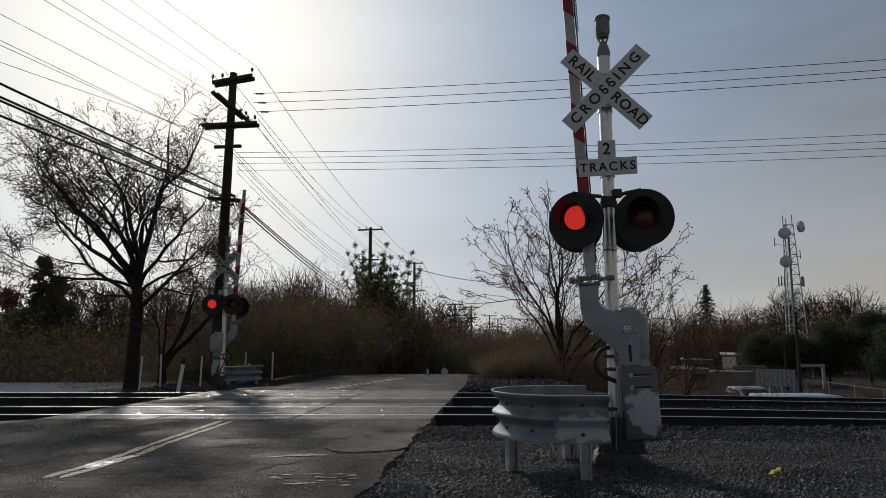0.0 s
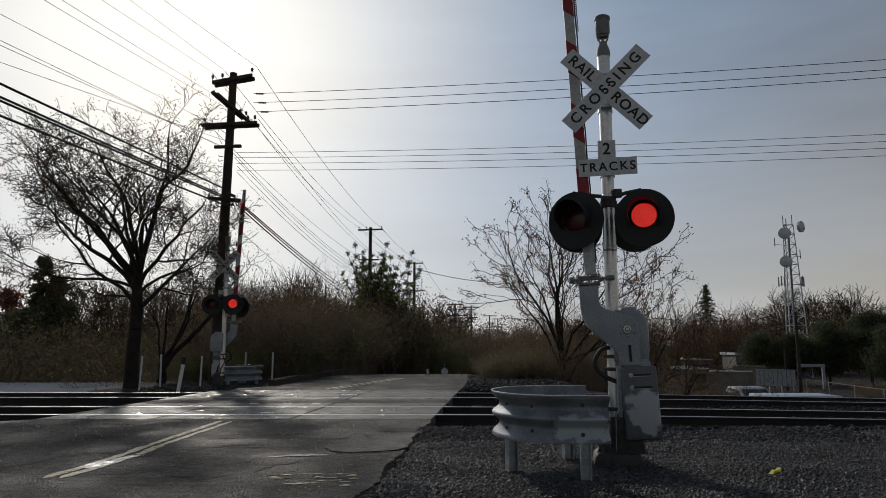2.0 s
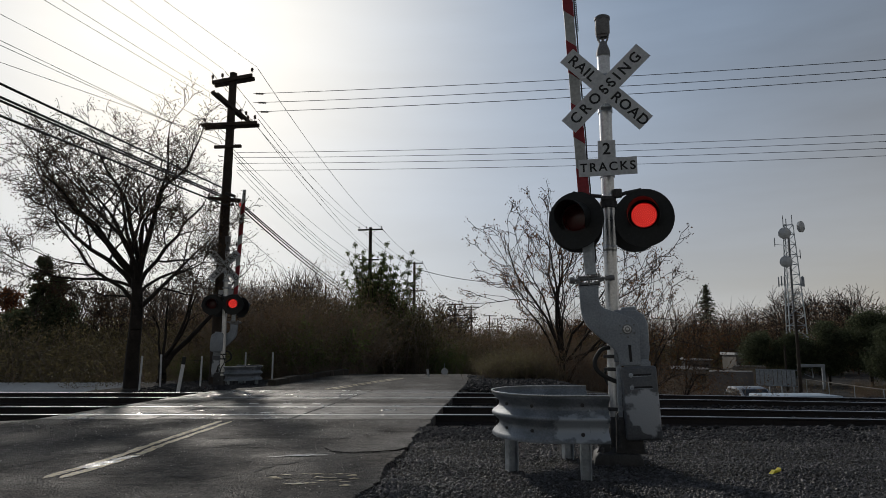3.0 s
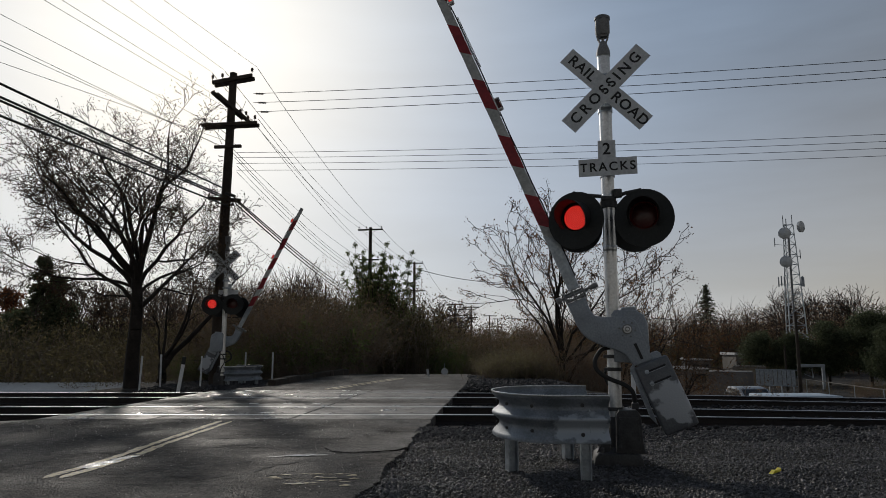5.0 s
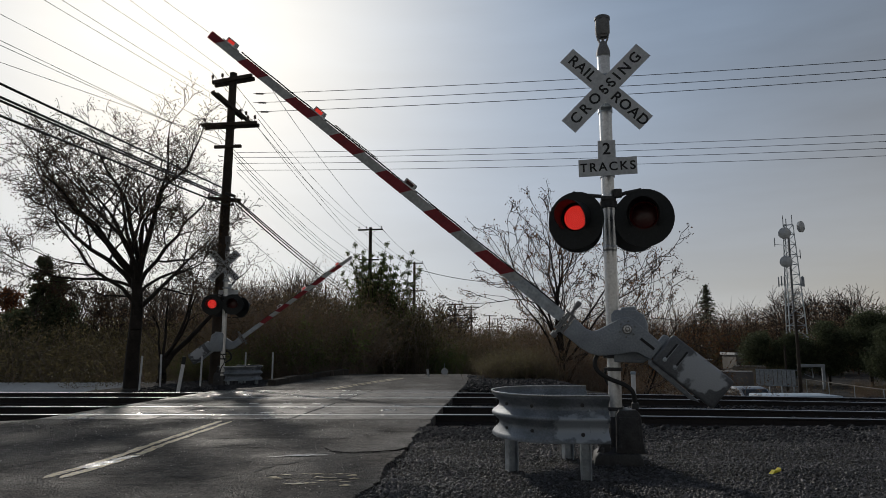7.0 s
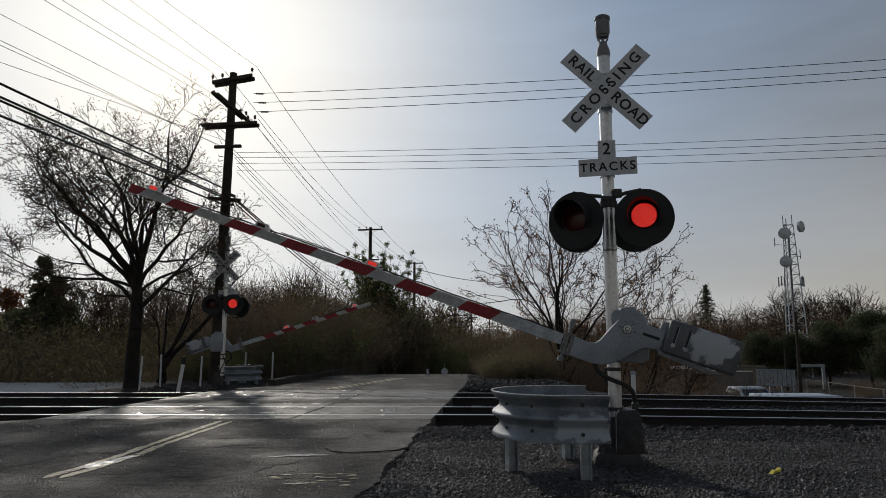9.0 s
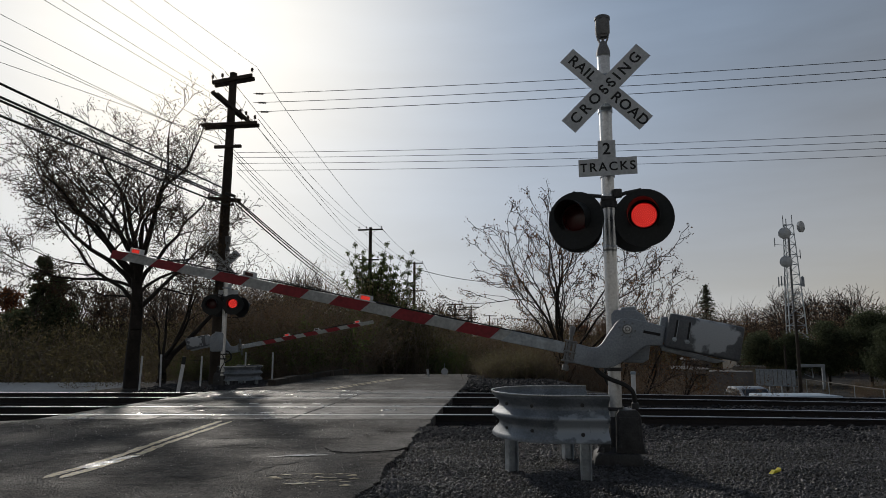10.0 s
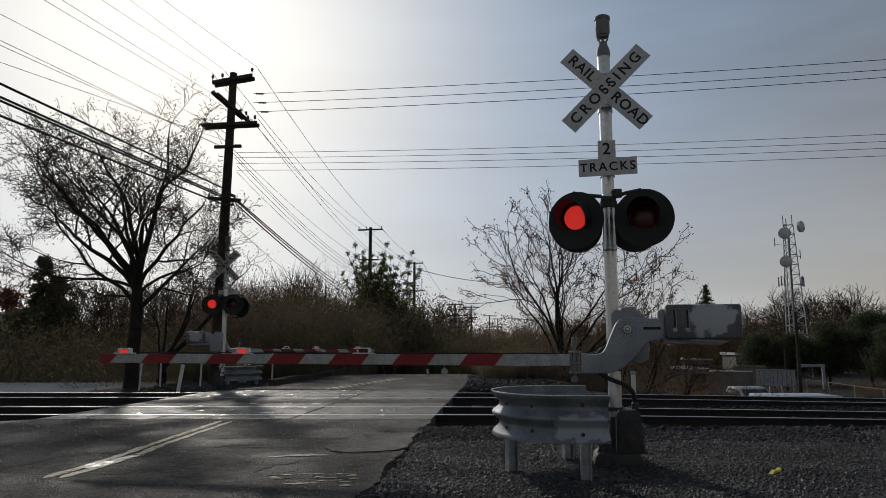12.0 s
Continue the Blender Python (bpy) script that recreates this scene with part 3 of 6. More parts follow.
tie_mesh = None
for pair in (RAILS[:2], RAILS[2:]):
    track = tagged(new("railway_track"), "standard gauge railway track with dark wooden ties", "railway track", "railway tracks", kind="structure")
    mid = sum(pair) / 2
    for y in pair:
        rail(y, track)
    for i in range(110):
        x = -30 + 0.55 * i
        if edge_x(-6.9, mid) - 0.2 < x < edge_x(-0.2, mid) + 0.2:
            continue
        if tie_mesh is None:
            bm = bmesh.new()
            box(bm, (0, 0, 0), (0.23, 2.7, 0.18), 0.012, seg=1)
            tie_ob = part("tie", bm, M_TIE, track)
            tie_mesh = tie_ob.data
        else:
            tie_ob = new("tie", tie_mesh)
            tie_ob.parent = track
        tie_ob.matrix_basis = pose(x, mid + random.uniform(-0.04, 0.04), -0.262 + dip(min(x, 20)), 0, 0, random.uniform(-1, 1))


def stones(name, n, place, size, material, label, seed, small=False):
    """Loose broken stones, scattered; place gives x, y, z arrays."""
    rng = np.random.default_rng(seed)
    t = bmesh.new()
    if small:
        bmesh.ops.create_cone(t, cap_ends=True, segments=4, radius1=1, radius2=0.5, depth=1.3)
    else:
        bmesh.ops.create_icosphere(t, subdivisions=1, radius=1)
    bmesh.ops.triangulate(t, faces=t.faces[:])
    base = np.array([v.co[:] for v in t.verts])
    tri = np.array([[v.index for v in f.verts] for f in t.faces])
    t.free()
    x, y, z = place(rng, n)
    s = size[0] + (size[1] - size[0]) * rng.random(n) ** 2.2
    jit = 1 + rng.uniform(-0.5, 0.35, (n, len(base), 1))
    pts = base[None] * jit * (s[:, None, None] * np.stack([rng.uniform(0.7, 1.4, n), rng.uniform(0.7, 1.4, n), rng.uniform(0.6, 1.2, n)], 1)[:, None, :])
    a = rng.uniform(0, 6.28, n)
    c, q = np.cos(a)[:, None], np.sin(a)[:, None]
    px, py = pts[:, :, 0] * c - pts[:, :, 1] * q, pts[:, :, 0] * q + pts[:, :, 1] * c
    v = np.stack([px + x[:, None], py + y[:, None], pts[:, :, 2] + z[:, None] + s[:, None] * 0.25], 2).reshape(-1, 3)
    f = (tri[None] + (np.arange(n) * len(base))[:, None, None]).reshape(-1, 3)
    return tagged(raw(name, v, f, material), label, "gravel", kind="stuff")


def verge(rng, n):
    y = 4.6 + 6.3 * rng.random(n) ** 1.3
    x = edge_x(-0.1, y) - 0.9 * rng.random(n) ** 3 + rng.random(n) ** 1.1 * (0.6 + 0.78 * y)
    return x, y, lie(x, y) + swell(x, y) - 0.034


def bed(x0, x1):
    def f(rng, n):
        y = rng.uniform(10.5, 19.6, n)
        x = rng.uniform(x0, x1, n)
        x = np.where(x0 < -5, np.minimum(x, edge_x(-7.0, y)), np.maximum(x, edge_x(-0.1, y)))
        return x, y, lie(x, y) - 0.03
    return f


stones("gravel_verge", 42000, verge, (0.006, 0.02), M_GRAVEL, "grey broken gravel beside the road and the signal", 3)
stones("fine_gravel", 80000, verge, (0.004, 0.011), M_GRAVEL, "fine grey crushed gravel beside the road", 6, True)


def on_road(rng, n):
    y = rng.uniform(5.2, 11.6, n)
    x = rng.uniform(-7.0, -0.5, n) + 0.09 * (y - 11.8)
    return x, y, 0.0 * x - 0.001


stones("road_grit", 5200, on_road, (0.003, 0.009), M_GRIT, "pale grit scattered on the asphalt", 8, True)


stones("road_grit", 3600, on_road, (0.003, 0.0085), M_BALLAST, "dark small stones scattered on the asphalt", 9, True)


def shoulder(rng, n):
    y = rng.uniform(9.3, 11.6, n)
    x = edge_x(-0.25, y) + rng.random(n) ** 1.6 * 6.5
    return x, y, lie(x, y) + swell(x, y) - 0.032


def far_bank(rng, n):
    y = rng.uniform(19.7, 27, n)
    x = edge_x(-0.1, np.minimum(y, 24)) + rng.random(n) ** 1.3 * 3.4
    return x, y, lie(x, y) + 0.05 * np.sin(np.clip((y - 19.7) / 5, 0, 1) * 3.14)


stones("coarse_gravel", 14000, shoulder, (0.01, 0.028), M_BALLAST, "coarse broken stone along the track shoulder", 12)
stones("coarse_gravel", 3600, far_bank, (0.03, 0.06), M_BALLAST, "dark coarse stone beside the far road", 13)
def west_bank(rng, n):
    y = rng.uniform(19.3, 27, n)
    x = edge_x(-7.0, np.minimum(y, 24)) + 0.8 - rng.random(n) ** 1.4 * 3.4
    return x, y, lie(x, y) - 0.03


stones("coarse_gravel", 6000, west_bank, (0.02, 0.05), M_BALLAST, "dark stones and clods on the dirt round the far signal", 14)
stones("ballast_bed", 11000, bed(-0.2, 13), (0.022, 0.055), M_BALLAST, "dark track ballast", 4)
stones("ballast_bed", 4000, bed(-16, -6.6), (0.022, 0.042), M_BALLAST, "dark track ballast", 5)


# ---- crossing signals ----
def letters(text, size, material, parent, m, label="", spacing=1.0, bold=0.0):
    cu = bpy.data.curves.new("lettering", "FONT")
    cu.body, cu.size, cu.align_x, cu.align_y = text, size, "CENTER", "CENTER"
    cu.extrude, cu.space_character, cu.offset = 0.001, spacing, bold
    tmp = new("lettering", cu)
    me = bpy.data.meshes.new_from_object(tmp.evaluated_get(bpy.context.evaluated_depsgraph_get()))
    bpy.data.objects.remove(tmp)
    bpy.data.curves.remove(cu)
    me.materials.clear()
    me.materials.append(material)
    ob = new("lettering", me)
    ob.parent = parent
    ob.matrix_basis = m
    return tagged(ob, label)


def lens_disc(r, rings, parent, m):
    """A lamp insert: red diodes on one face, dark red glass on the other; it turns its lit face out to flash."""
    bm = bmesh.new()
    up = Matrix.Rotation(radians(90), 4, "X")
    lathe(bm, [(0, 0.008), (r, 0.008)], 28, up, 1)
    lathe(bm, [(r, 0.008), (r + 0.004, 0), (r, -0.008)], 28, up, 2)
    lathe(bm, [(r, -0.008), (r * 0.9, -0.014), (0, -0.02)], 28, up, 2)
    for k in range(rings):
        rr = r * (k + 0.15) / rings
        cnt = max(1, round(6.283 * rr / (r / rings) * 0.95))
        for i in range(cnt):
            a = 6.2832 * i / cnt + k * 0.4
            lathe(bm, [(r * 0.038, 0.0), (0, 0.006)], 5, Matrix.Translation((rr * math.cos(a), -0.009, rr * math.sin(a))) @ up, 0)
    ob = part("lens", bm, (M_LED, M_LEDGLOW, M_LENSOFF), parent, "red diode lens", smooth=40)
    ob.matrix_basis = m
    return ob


def flasher(sig, x, y, z, yaw, name="flashing_light"):
    """A round black lamp: target disc, visor, bucket and turning lens. Faces -y before yaw."""
    up = Matrix.Rotation(radians(90), 4, "X")
    bm = bmesh.new()
    lathe(bm, [(0.155, -0.02), (0.165, -0.02), (0.165, -0.16), (0.15, -0.175), (0, -0.18)], 28, Matrix.Translation((0, 0, 0.03)) @ up)
    box(bm, (0, 0.09, 0.23), (0.07, 0.07, 0.12), 0.015)
    lamp = part(name, bm, M_BLACK, sig, "round black signal lamp", smooth=40, at=pose(x, y, z, 0, 0, yaw))
    bm = bmesh.new()
    n = 48
    rim = []
    for r_in, yy in ((True, -0.006), (False, -0.006), (False, 0.006), (True, 0.006)):
        ring = []
        for i in range(n):
            a = 6.2832 * i / n
            if r_in:
                ring.append(bm.verts.new((0.152 * math.cos(a), yy, 0.03 + 0.152 * math.sin(a))))
            else:
                ring.append(bm.verts.new((0.315 * math.cos(a), yy, 0.318 * math.sin(a))))
        rim.append(ring)
    for a, b in zip(rim, rim[1:] + rim[:1]):
        for i in range(n):
            bm.faces.new((a[i], a[(i + 1) % n], b[(i + 1) % n], b[i]))
    bmesh.ops.recalc_face_normals(bm, faces=bm.faces[:])
    for a in (45, 135, 225, 315):
        lathe(bm, [(0.009, 0), (0.009, 0.006), (0, 0.009)], 6, Matrix.Translation((0.235 * math.cos(radians(a)), -0.006, 0.235 * math.sin(radians(a)))) @ up)
    part("target_disc", bm, M_BLACK, lamp, smooth=40)
    bm = bmesh.new()
    cols = 26
    grid = []
    for shell in (0.172, 0.166):
        row = []
        for i in range(cols + 1):
            t = i / cols
            a = radians(-42 + 264 * t)
            length = 0.06 + 0.24 * math.sin(math.pi * t) ** 0.7
            row.append([bm.verts.new((shell * math.cos(a), -0.006 - length * s, 0.03 + shell * math.sin(a) - 0.02 * s)) for s in (0, 0.35, 0.7, 1)])
        grid.append(row)
    for row in grid:
        for i in range(cols):
            for s in range(3):
                bm.faces.new((row[i][s], row[i + 1][s], row[i + 1][s + 1], row[i][s + 1]))
    o, q = grid
    for i in range(cols):
        bm.faces.new((o[i][3], o[i + 1][3], q[i + 1][3], q[i][3]))
    for i in (0, cols):
        for s in range(3):
            bm.faces.new((o[i][s], o[i][s + 1], q[i][s + 1], q[i][s]))
    bmesh.ops.recalc_face_normals(bm, faces=bm.faces[:])
    part("visor", bm, M_BLACK, lamp, smooth=50)
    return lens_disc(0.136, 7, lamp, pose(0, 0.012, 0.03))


def crossbuck(sig, y, face, drop):
    """Two crossed lettered boards; face: -1 looks to -y, 1 to +y."""
    turn = Matrix() if face < 0 else pose(0, 0, 0, 0, 0, 180)
    base = turn @ pose(0.0, -abs(y), 4.19 - drop)
    for name, tilt, yy, words in (("crossbuck_blade", 45, 0.0, (("RAIL", -0.365), ("ROAD", 0.365))), ("crossbuck_blade", -45, -0.012, (("CROSSING", 0),))):
        bm = bmesh.new()
        box(bm, (0, 0, 0), (1.22, 0.006, 0.215), 0.0)
        blade = part(name, bm, M_SIGN, sig, "white board with black capitals", at=base @ pose(0, yy, 0, 0, tilt, 0))
        for w, off in words:
            letters(w, 0.167, M_LETTER, blade, pose(off, -0.005, 0, 90), spacing=1.46 if w == "CROSSING" else 1.13, bold=0.0032)
        for bx in (-0.05, 0.05) if tilt < 0 else ():
            bm = bmesh.new()
            lathe(bm, [(0.016, 0), (0.016, 0.008), (0, 0.01)], 8, Matrix.Rotation(radians(90), 4, "X") @ Matrix())
            part("bolt", bm, M_IRON, blade, at=pose(bx, -0.004, 0))


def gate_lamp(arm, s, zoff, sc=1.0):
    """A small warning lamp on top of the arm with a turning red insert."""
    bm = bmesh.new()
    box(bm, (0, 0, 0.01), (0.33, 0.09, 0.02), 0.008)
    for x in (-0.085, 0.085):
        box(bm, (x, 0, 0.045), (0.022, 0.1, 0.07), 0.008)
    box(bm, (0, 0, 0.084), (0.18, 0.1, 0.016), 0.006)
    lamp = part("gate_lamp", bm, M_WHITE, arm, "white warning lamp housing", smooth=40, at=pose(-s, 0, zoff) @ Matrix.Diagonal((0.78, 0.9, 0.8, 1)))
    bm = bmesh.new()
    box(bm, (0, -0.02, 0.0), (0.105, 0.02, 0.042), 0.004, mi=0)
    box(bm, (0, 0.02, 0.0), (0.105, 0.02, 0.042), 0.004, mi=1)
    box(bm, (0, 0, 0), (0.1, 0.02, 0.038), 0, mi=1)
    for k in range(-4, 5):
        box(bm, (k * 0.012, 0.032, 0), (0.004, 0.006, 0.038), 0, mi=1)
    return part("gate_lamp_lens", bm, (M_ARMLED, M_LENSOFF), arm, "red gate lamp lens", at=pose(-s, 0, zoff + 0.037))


def crossing_signal(m, label, arm_len, lamps_at, bands, drop=0.0, face=-1, lift=0.0):
    sig = empty("crossing_signal", m, label, "crossing signal", "crossing signals")
    up = Matrix.Rotation(radians(90), 4, "X")
    # mast and its foot
    bm = bmesh.new()
    lathe(bm, [(0.072, 0.1), (0.072, 4.72 - drop), (0.0, 4.72 - drop)], 24)
    for z in (2.3, 2.9, 3.5, 4.12 - drop):
        lathe(bm, [(0.073, z), (0.079, z + 0.01), (0.079, z + 0.05), (0.073, z + 0.06)], 24)
    part("mast", bm, M_ALU, sig, "round aluminium mast", smooth=40)
    bm = bmesh.new()
    prism(bm, [(-0.26, -0.06), (0.27, -0.06), (0.25, 0.06), (0.21, 0.1), (-0.2, 0.1), (-0.24, 0.06)], -0.24, 0.24, 0, 0.015)
    for gx in (-0.13, 0.13):
        prism(bm, [(gx * 0.6, 0.09), (gx * 1.7, 0.09), (gx * 0.6, 0.34)], -0.1, -0.075, 0)
    lathe(bm, [(0.15, 0.09), (0.13, 0.12), (0.1, 0.15), (0.092, 0.45), (0.085, 0.47), (0.073, 0.47)], 8)
    for x in (-0.16, 0.16):
        for y in (-0.16, 0.16):
            lathe(bm, [(0.025, 0.09), (0.025, 0.15), (0, 0.155)], 6, Matrix.Translation((x, y, 0)))
    part("mast_base", bm, M_IRON, sig, "cast foot of the mast", smooth=35)
    bm = bmesh.new()
    lathe(bm, [(0.0, 5.17), (0.07, 5.165), (0.09, 5.15), (0.092, 5.12), (0.084, 5.115), (0.084, 4.95), (0.07, 4.925), (0.055, 4.92), (0.055, 4.9), (0.0, 4.9)], 24)
    lathe(bm, [(0.02, 4.9), (0.016, 4.86), (0.045, 4.83), (0.06, 4.78), (0.075, 4.74), (0.08, 4.7), (0.08, 4.66)], 18)
    for a in (20, 160, 200, 340):
        c, q = math.cos(radians(a)), math.sin(radians(a))
        tube(bm, [(0.07 * c, 0.07 * q, 4.94), (0.06 * c, 0.06 * q, 4.89), (0.035 * c, 0.035 * q, 4.83), (0.05 * c, 0.05 * q, 4.77)], 0.011, 6)
    part("bell", bm, M_DARKGREY, sig, "grey electronic bell on the mast top", smooth=40, at=pose(0, 0, -drop))
    # boards
    crossbuck(sig, 0.2, face, drop)
    bm = bmesh.new()
    prism(bm, [(-0.33, 3.155), (0.315, 3.17), (0.315, 3.37), (0.085, 3.365), (0.085, 3.57), (-0.11, 3.57), (-0.11, 3.36), (-0.33, 3.355)], -0.193, -0.187)
    board = part("track_count_sign", bm, M_SIGN, sig, "white inverted T board", at=pose(0, 0, -drop * 0.7))
    letters("2", 0.19, M_LETTER, board, pose(-0.015, -0.195, 3.465, 90, 1), bold=0.003)
    letters("TRACKS", 0.14, M_LETTER, board, pose(-0.008, -0.195, 3.26, 90, -1.5), spacing=1.28, bold=0.0026)
    for z in (3.19, 3.42, 4.0 - drop, 4.36 - drop):
        bm = bmesh.new()
        lathe(bm, [(0.073, z - 0.03), (0.083, z - 0.03), (0.083, z + 0.03), (0.073, z + 0.03)], 20)
        box(bm, (0, -0.13, z), (0.13, 0.11, 0.045), 0.005)
        box(bm, (0, 0.085, z), (0.16, 0.02, 0.04), 0.005)
        part("clamp", bm, M_GALV, sig, smooth=40)
    # lamp bracket with four flashers
    bm = bmesh.new()
    tube(bm, [(-0.37, 0, 2.97), (-0.2, 0, 2.955), (0.0, 0, 2.93), (0.1, 0, 2.94), (0.2, 0, 2.97), (0.37, 0, 3.0)], 0.022, 10)
    lathe(bm, [(0.075, 2.8), (0.1, 2.8), (0.1, 2.87), (0.075, 2.87)], 18)
    box(bm, (0.0, -0.0, 2.9), (0.17, 0.17, 0.06), 0.02)
    lathe(bm, [(0.0, 2.91), (0.05, 2.91), (0.05, 3.0), (0, 3.01)], 14, Matrix.Translation((0.1, -0.06, 0)))
    for x in (-0.39, 0.36):
        tube(bm, [(x, -0.3, 2.92), (x, 0.24, 2.92)], 0.026, 8)
        tube(bm, [(x, 0, 2.99), (x, 0, 2.88)], 0.035, 10)
    part("lamp_bracket", bm, M_IRON, sig, "cast iron lamp bracket", smooth=40)
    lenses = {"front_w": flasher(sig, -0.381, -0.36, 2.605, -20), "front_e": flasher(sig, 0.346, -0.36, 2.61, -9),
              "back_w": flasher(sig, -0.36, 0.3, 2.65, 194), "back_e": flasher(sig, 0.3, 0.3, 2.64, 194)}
    # gate drive
    bm = bmesh.new()
    prism(bm, [(0.0, 1.06), (0.3, 1.05), (0.365, 1.09), (0.38, 1.2), (0.37, 1.48), (0.33, 1.58), (0.24, 1.63), (0.02, 1.63), (-0.02, 1.58)], -0.1, 0.15, 0, 0.02)
    prism(bm, [(0.06, 1.58), (0.1, 1.66), (0.24, 1.67), (0.29, 1.58)], -0.07, 0.1, 0, 0.01)
    part("gate_drive", bm, M_GREYPAINT, sig, "grey painted gate drive box", smooth=40, at=pose(0, 0, lift))
    bm = bmesh.new()
    prism(bm, [(-0.02, 0.1), (0.29, 0.1), (0.27, 0.2), (0.25, 0.5), (0.21, 0.55), (0.02, 0.55), (-0.01, 0.5)], -0.18, 0.06, 0, 0.015)
    prism(bm, [(0.01, 0.14), (0.24, 0.14), (0.22, 0.48), (0.02, 0.48)], -0.195, -0.178, 0, 0.005)
    lathe(bm, [(0.04, 0.56), (0.04, 0.62), (0.03, 0.63), (0.0, 0.63)], 12, Matrix.Translation((0.2, -0.1, 0)))
    for x, z in ((0.03, 0.17), (0.22, 0.17), (0.035, 0.45), (0.205, 0.45)):
        lathe(bm, [(0.012, 0), (0.012, 0.012), (0, 0.014)], 6, Matrix.Translation((x, -0.195, z)) @ up)
    part("junction_box", bm, M_IRON, sig, "dark grey bolted cable junction box", smooth=40)
    for pts, r in (([(-0.05, -0.09, 1.22), (-0.14, -0.12, 1.19), (-0.21, -0.14, 1.08), (-0.19, -0.15, 0.97), (-0.06, -0.14, 0.88), (0.09, -0.13, 0.82), (0.18, -0.12, 0.74), (0.2, -0.1, 0.6)], 0.025),
                   ([(-0.02, 0.08, 1.1), (-0.1, 0.09, 0.9), (0.0, 0.1, 0.7), (0.06, 0.06, 0.5)], 0.015)):
        bm = bmesh.new()
        P = [Vector(p) for p in pts]
        fine = []
        for i in range(len(P) - 1):
            a, b, c, d = P[max(i - 1, 0)], P[i], P[i + 1], P[min(i + 2, len(P) - 1)]
            for k in range(5):
                t = k / 5
                fine.append(0.5 * (2 * b + (c - a) * t + (2 * a - 5 * b + 4 * c - d) * t * t + (3 * b - a - 3 * c + d) * t ** 3))
        tube(bm, fine + [P[-1]], r, 8)
        part("cable_hose", bm, M_RUBBER, sig, "black rubber hose", smooth=60)
    for z in (0.55, 0.98, 1.12):
        bm = bmesh.new()
        lathe(bm, [(0.073, z - 0.02), (0.086, z - 0.02), (0.086, z + 0.02), (0.073, z + 0.02)], 16)
        box(bm, (-0.09, -0.02, z), (0.05, 0.03, 0.03), 0.005)
        part("clamp", bm, M_IRON, sig, smooth=40)
    # the arm turns about the drive's shaft
    pivot = Vector((0.136, -0.16, 1.415 + lift))
    z0 = -0.335
    bm = bmesh.new()
    t0, t1 = 0.064, 0.052
    prism(bm, [(-0.66, z0 - t0), (-0.66, z0 + t0), (-arm_len, z0 + t1), (-arm_len, z0 - t1)], -0.02, 0.02, 0, 0.005)
    arm = part("gate_arm", bm, M_ARMW, sig, "long arm banded red and white", at=Matrix.Translation(pivot))
    half = lambda s: t0 + (t1 - t0) * (s - 0.66) / (arm_len - 0.66)
    for a, b in bands:
        b = min(b, arm_len)
        k = 0.1
        bm = bmesh.new()
        pts = [(-a, z0 - half(a) - 0.002), (-a + k, z0 + half(a) + 0.002), (-b + (k if b < arm_len else 0), z0 + half(b) + 0.002), (-b, z0 - half(b) - 0.002)]
        prism(bm, pts, -0.0225, 0.0225)
        part("red_band", bm, M_ARMR, arm, "red reflective band")
    bm = bmesh.new()
    prism(bm, [(-0.62, z0 - 0.06), (-0.62, z0 + 0.062), (-1.2, z0 + 0.068), (-1.32, z0 - 0.068)], -0.026, 0.026, 0, 0.004)
    part("arm_sleeve", bm, M_GALV, arm, "bare aluminium arm sleeve")
    # a cable runs along the top of the arm
    bm = bmesh.new()
    tube(bm, [(-0.75 - i * 0.3, -0.0, z0 + 0.07 + 0.006 * (i % 2)) for i in range(int((arm_len - 0.9) / 0.3))], 0.009, 6)
    part("arm_cable", bm, M_RUBBER, arm, smooth=60)
    bm = bmesh.new()
    turns = [(-3.5 - 0.0035 * i, 0.016 * math.cos(i * 0.9), z0 + 0.082 + 0.016 * math.sin(i * 0.9)) for i in range(200)]
    tube(bm, turns, 0.005, 4)
    part("coiled_lead", bm, M_RUBBER, arm, "coiled black cable on the arm", smooth=60)
    # bracket casting
    bm = bmesh.new()
    outline = [(-0.5, -0.26), (-0.34, -0.272), (-0.27, -0.25), (-0.235, -0.205), (-0.165, -0.04), (-0.12, 0.06), (-0.07, 0.11), (0.0, 0.125), (0.39, 0.11), (0.39, -0.1), (0.235, -0.13), (0.165, -0.19),
               (0.1, -0.27), (0.02, -0.35), (-0.06, -0.42), (-0.15, -0.46), (-0.25, -0.475), (-0.5, -0.475)]
    prism(bm, outline, -0.06, 0.05, 0, 0.012)
    bracket = part("arm_bracket", bm, M_GREYPAINT, arm, "grey S-shaped arm bracket", smooth=40)
    bm = bmesh.new()
    lathe(bm, [(0.055, 0), (0.055, 0.012), (0.04, 0.014), (0.04, 0.03), (0.022, 0.03), (0.022, 0.045), (0, 0.047)], 20, Matrix.Translation((0, -0.06, 0)) @ up)
    for a in range(6):
        lathe(bm, [(0.01, 0), (0.01, 0.024), (0, 0.026)], 6, Matrix.Translation((0.085 * math.cos(a * 1.047), -0.06, 0.085 * math.sin(a * 1.047))) @ up)
    part("shaft_hub", bm, M_DARKGREY, arm, "bolted shaft hub", smooth=40)
    bm = bmesh.new()
    box(bm, (0.26, -0.063, 0.01), (0.18, 0.008, 0.03), 0.003)
    part("slot", bm, M_LETTER, arm)
    bm = bmesh.new()
    for z in (-0.25, -0.365, -0.47):
        box(bm, (-0.56, -0.03, z), (0.14, 0.1, 0.02), 0.005)
    box(bm, (-0.52, -0.0, -0.36), (0.025, 0.12, 0.24), 0.006)
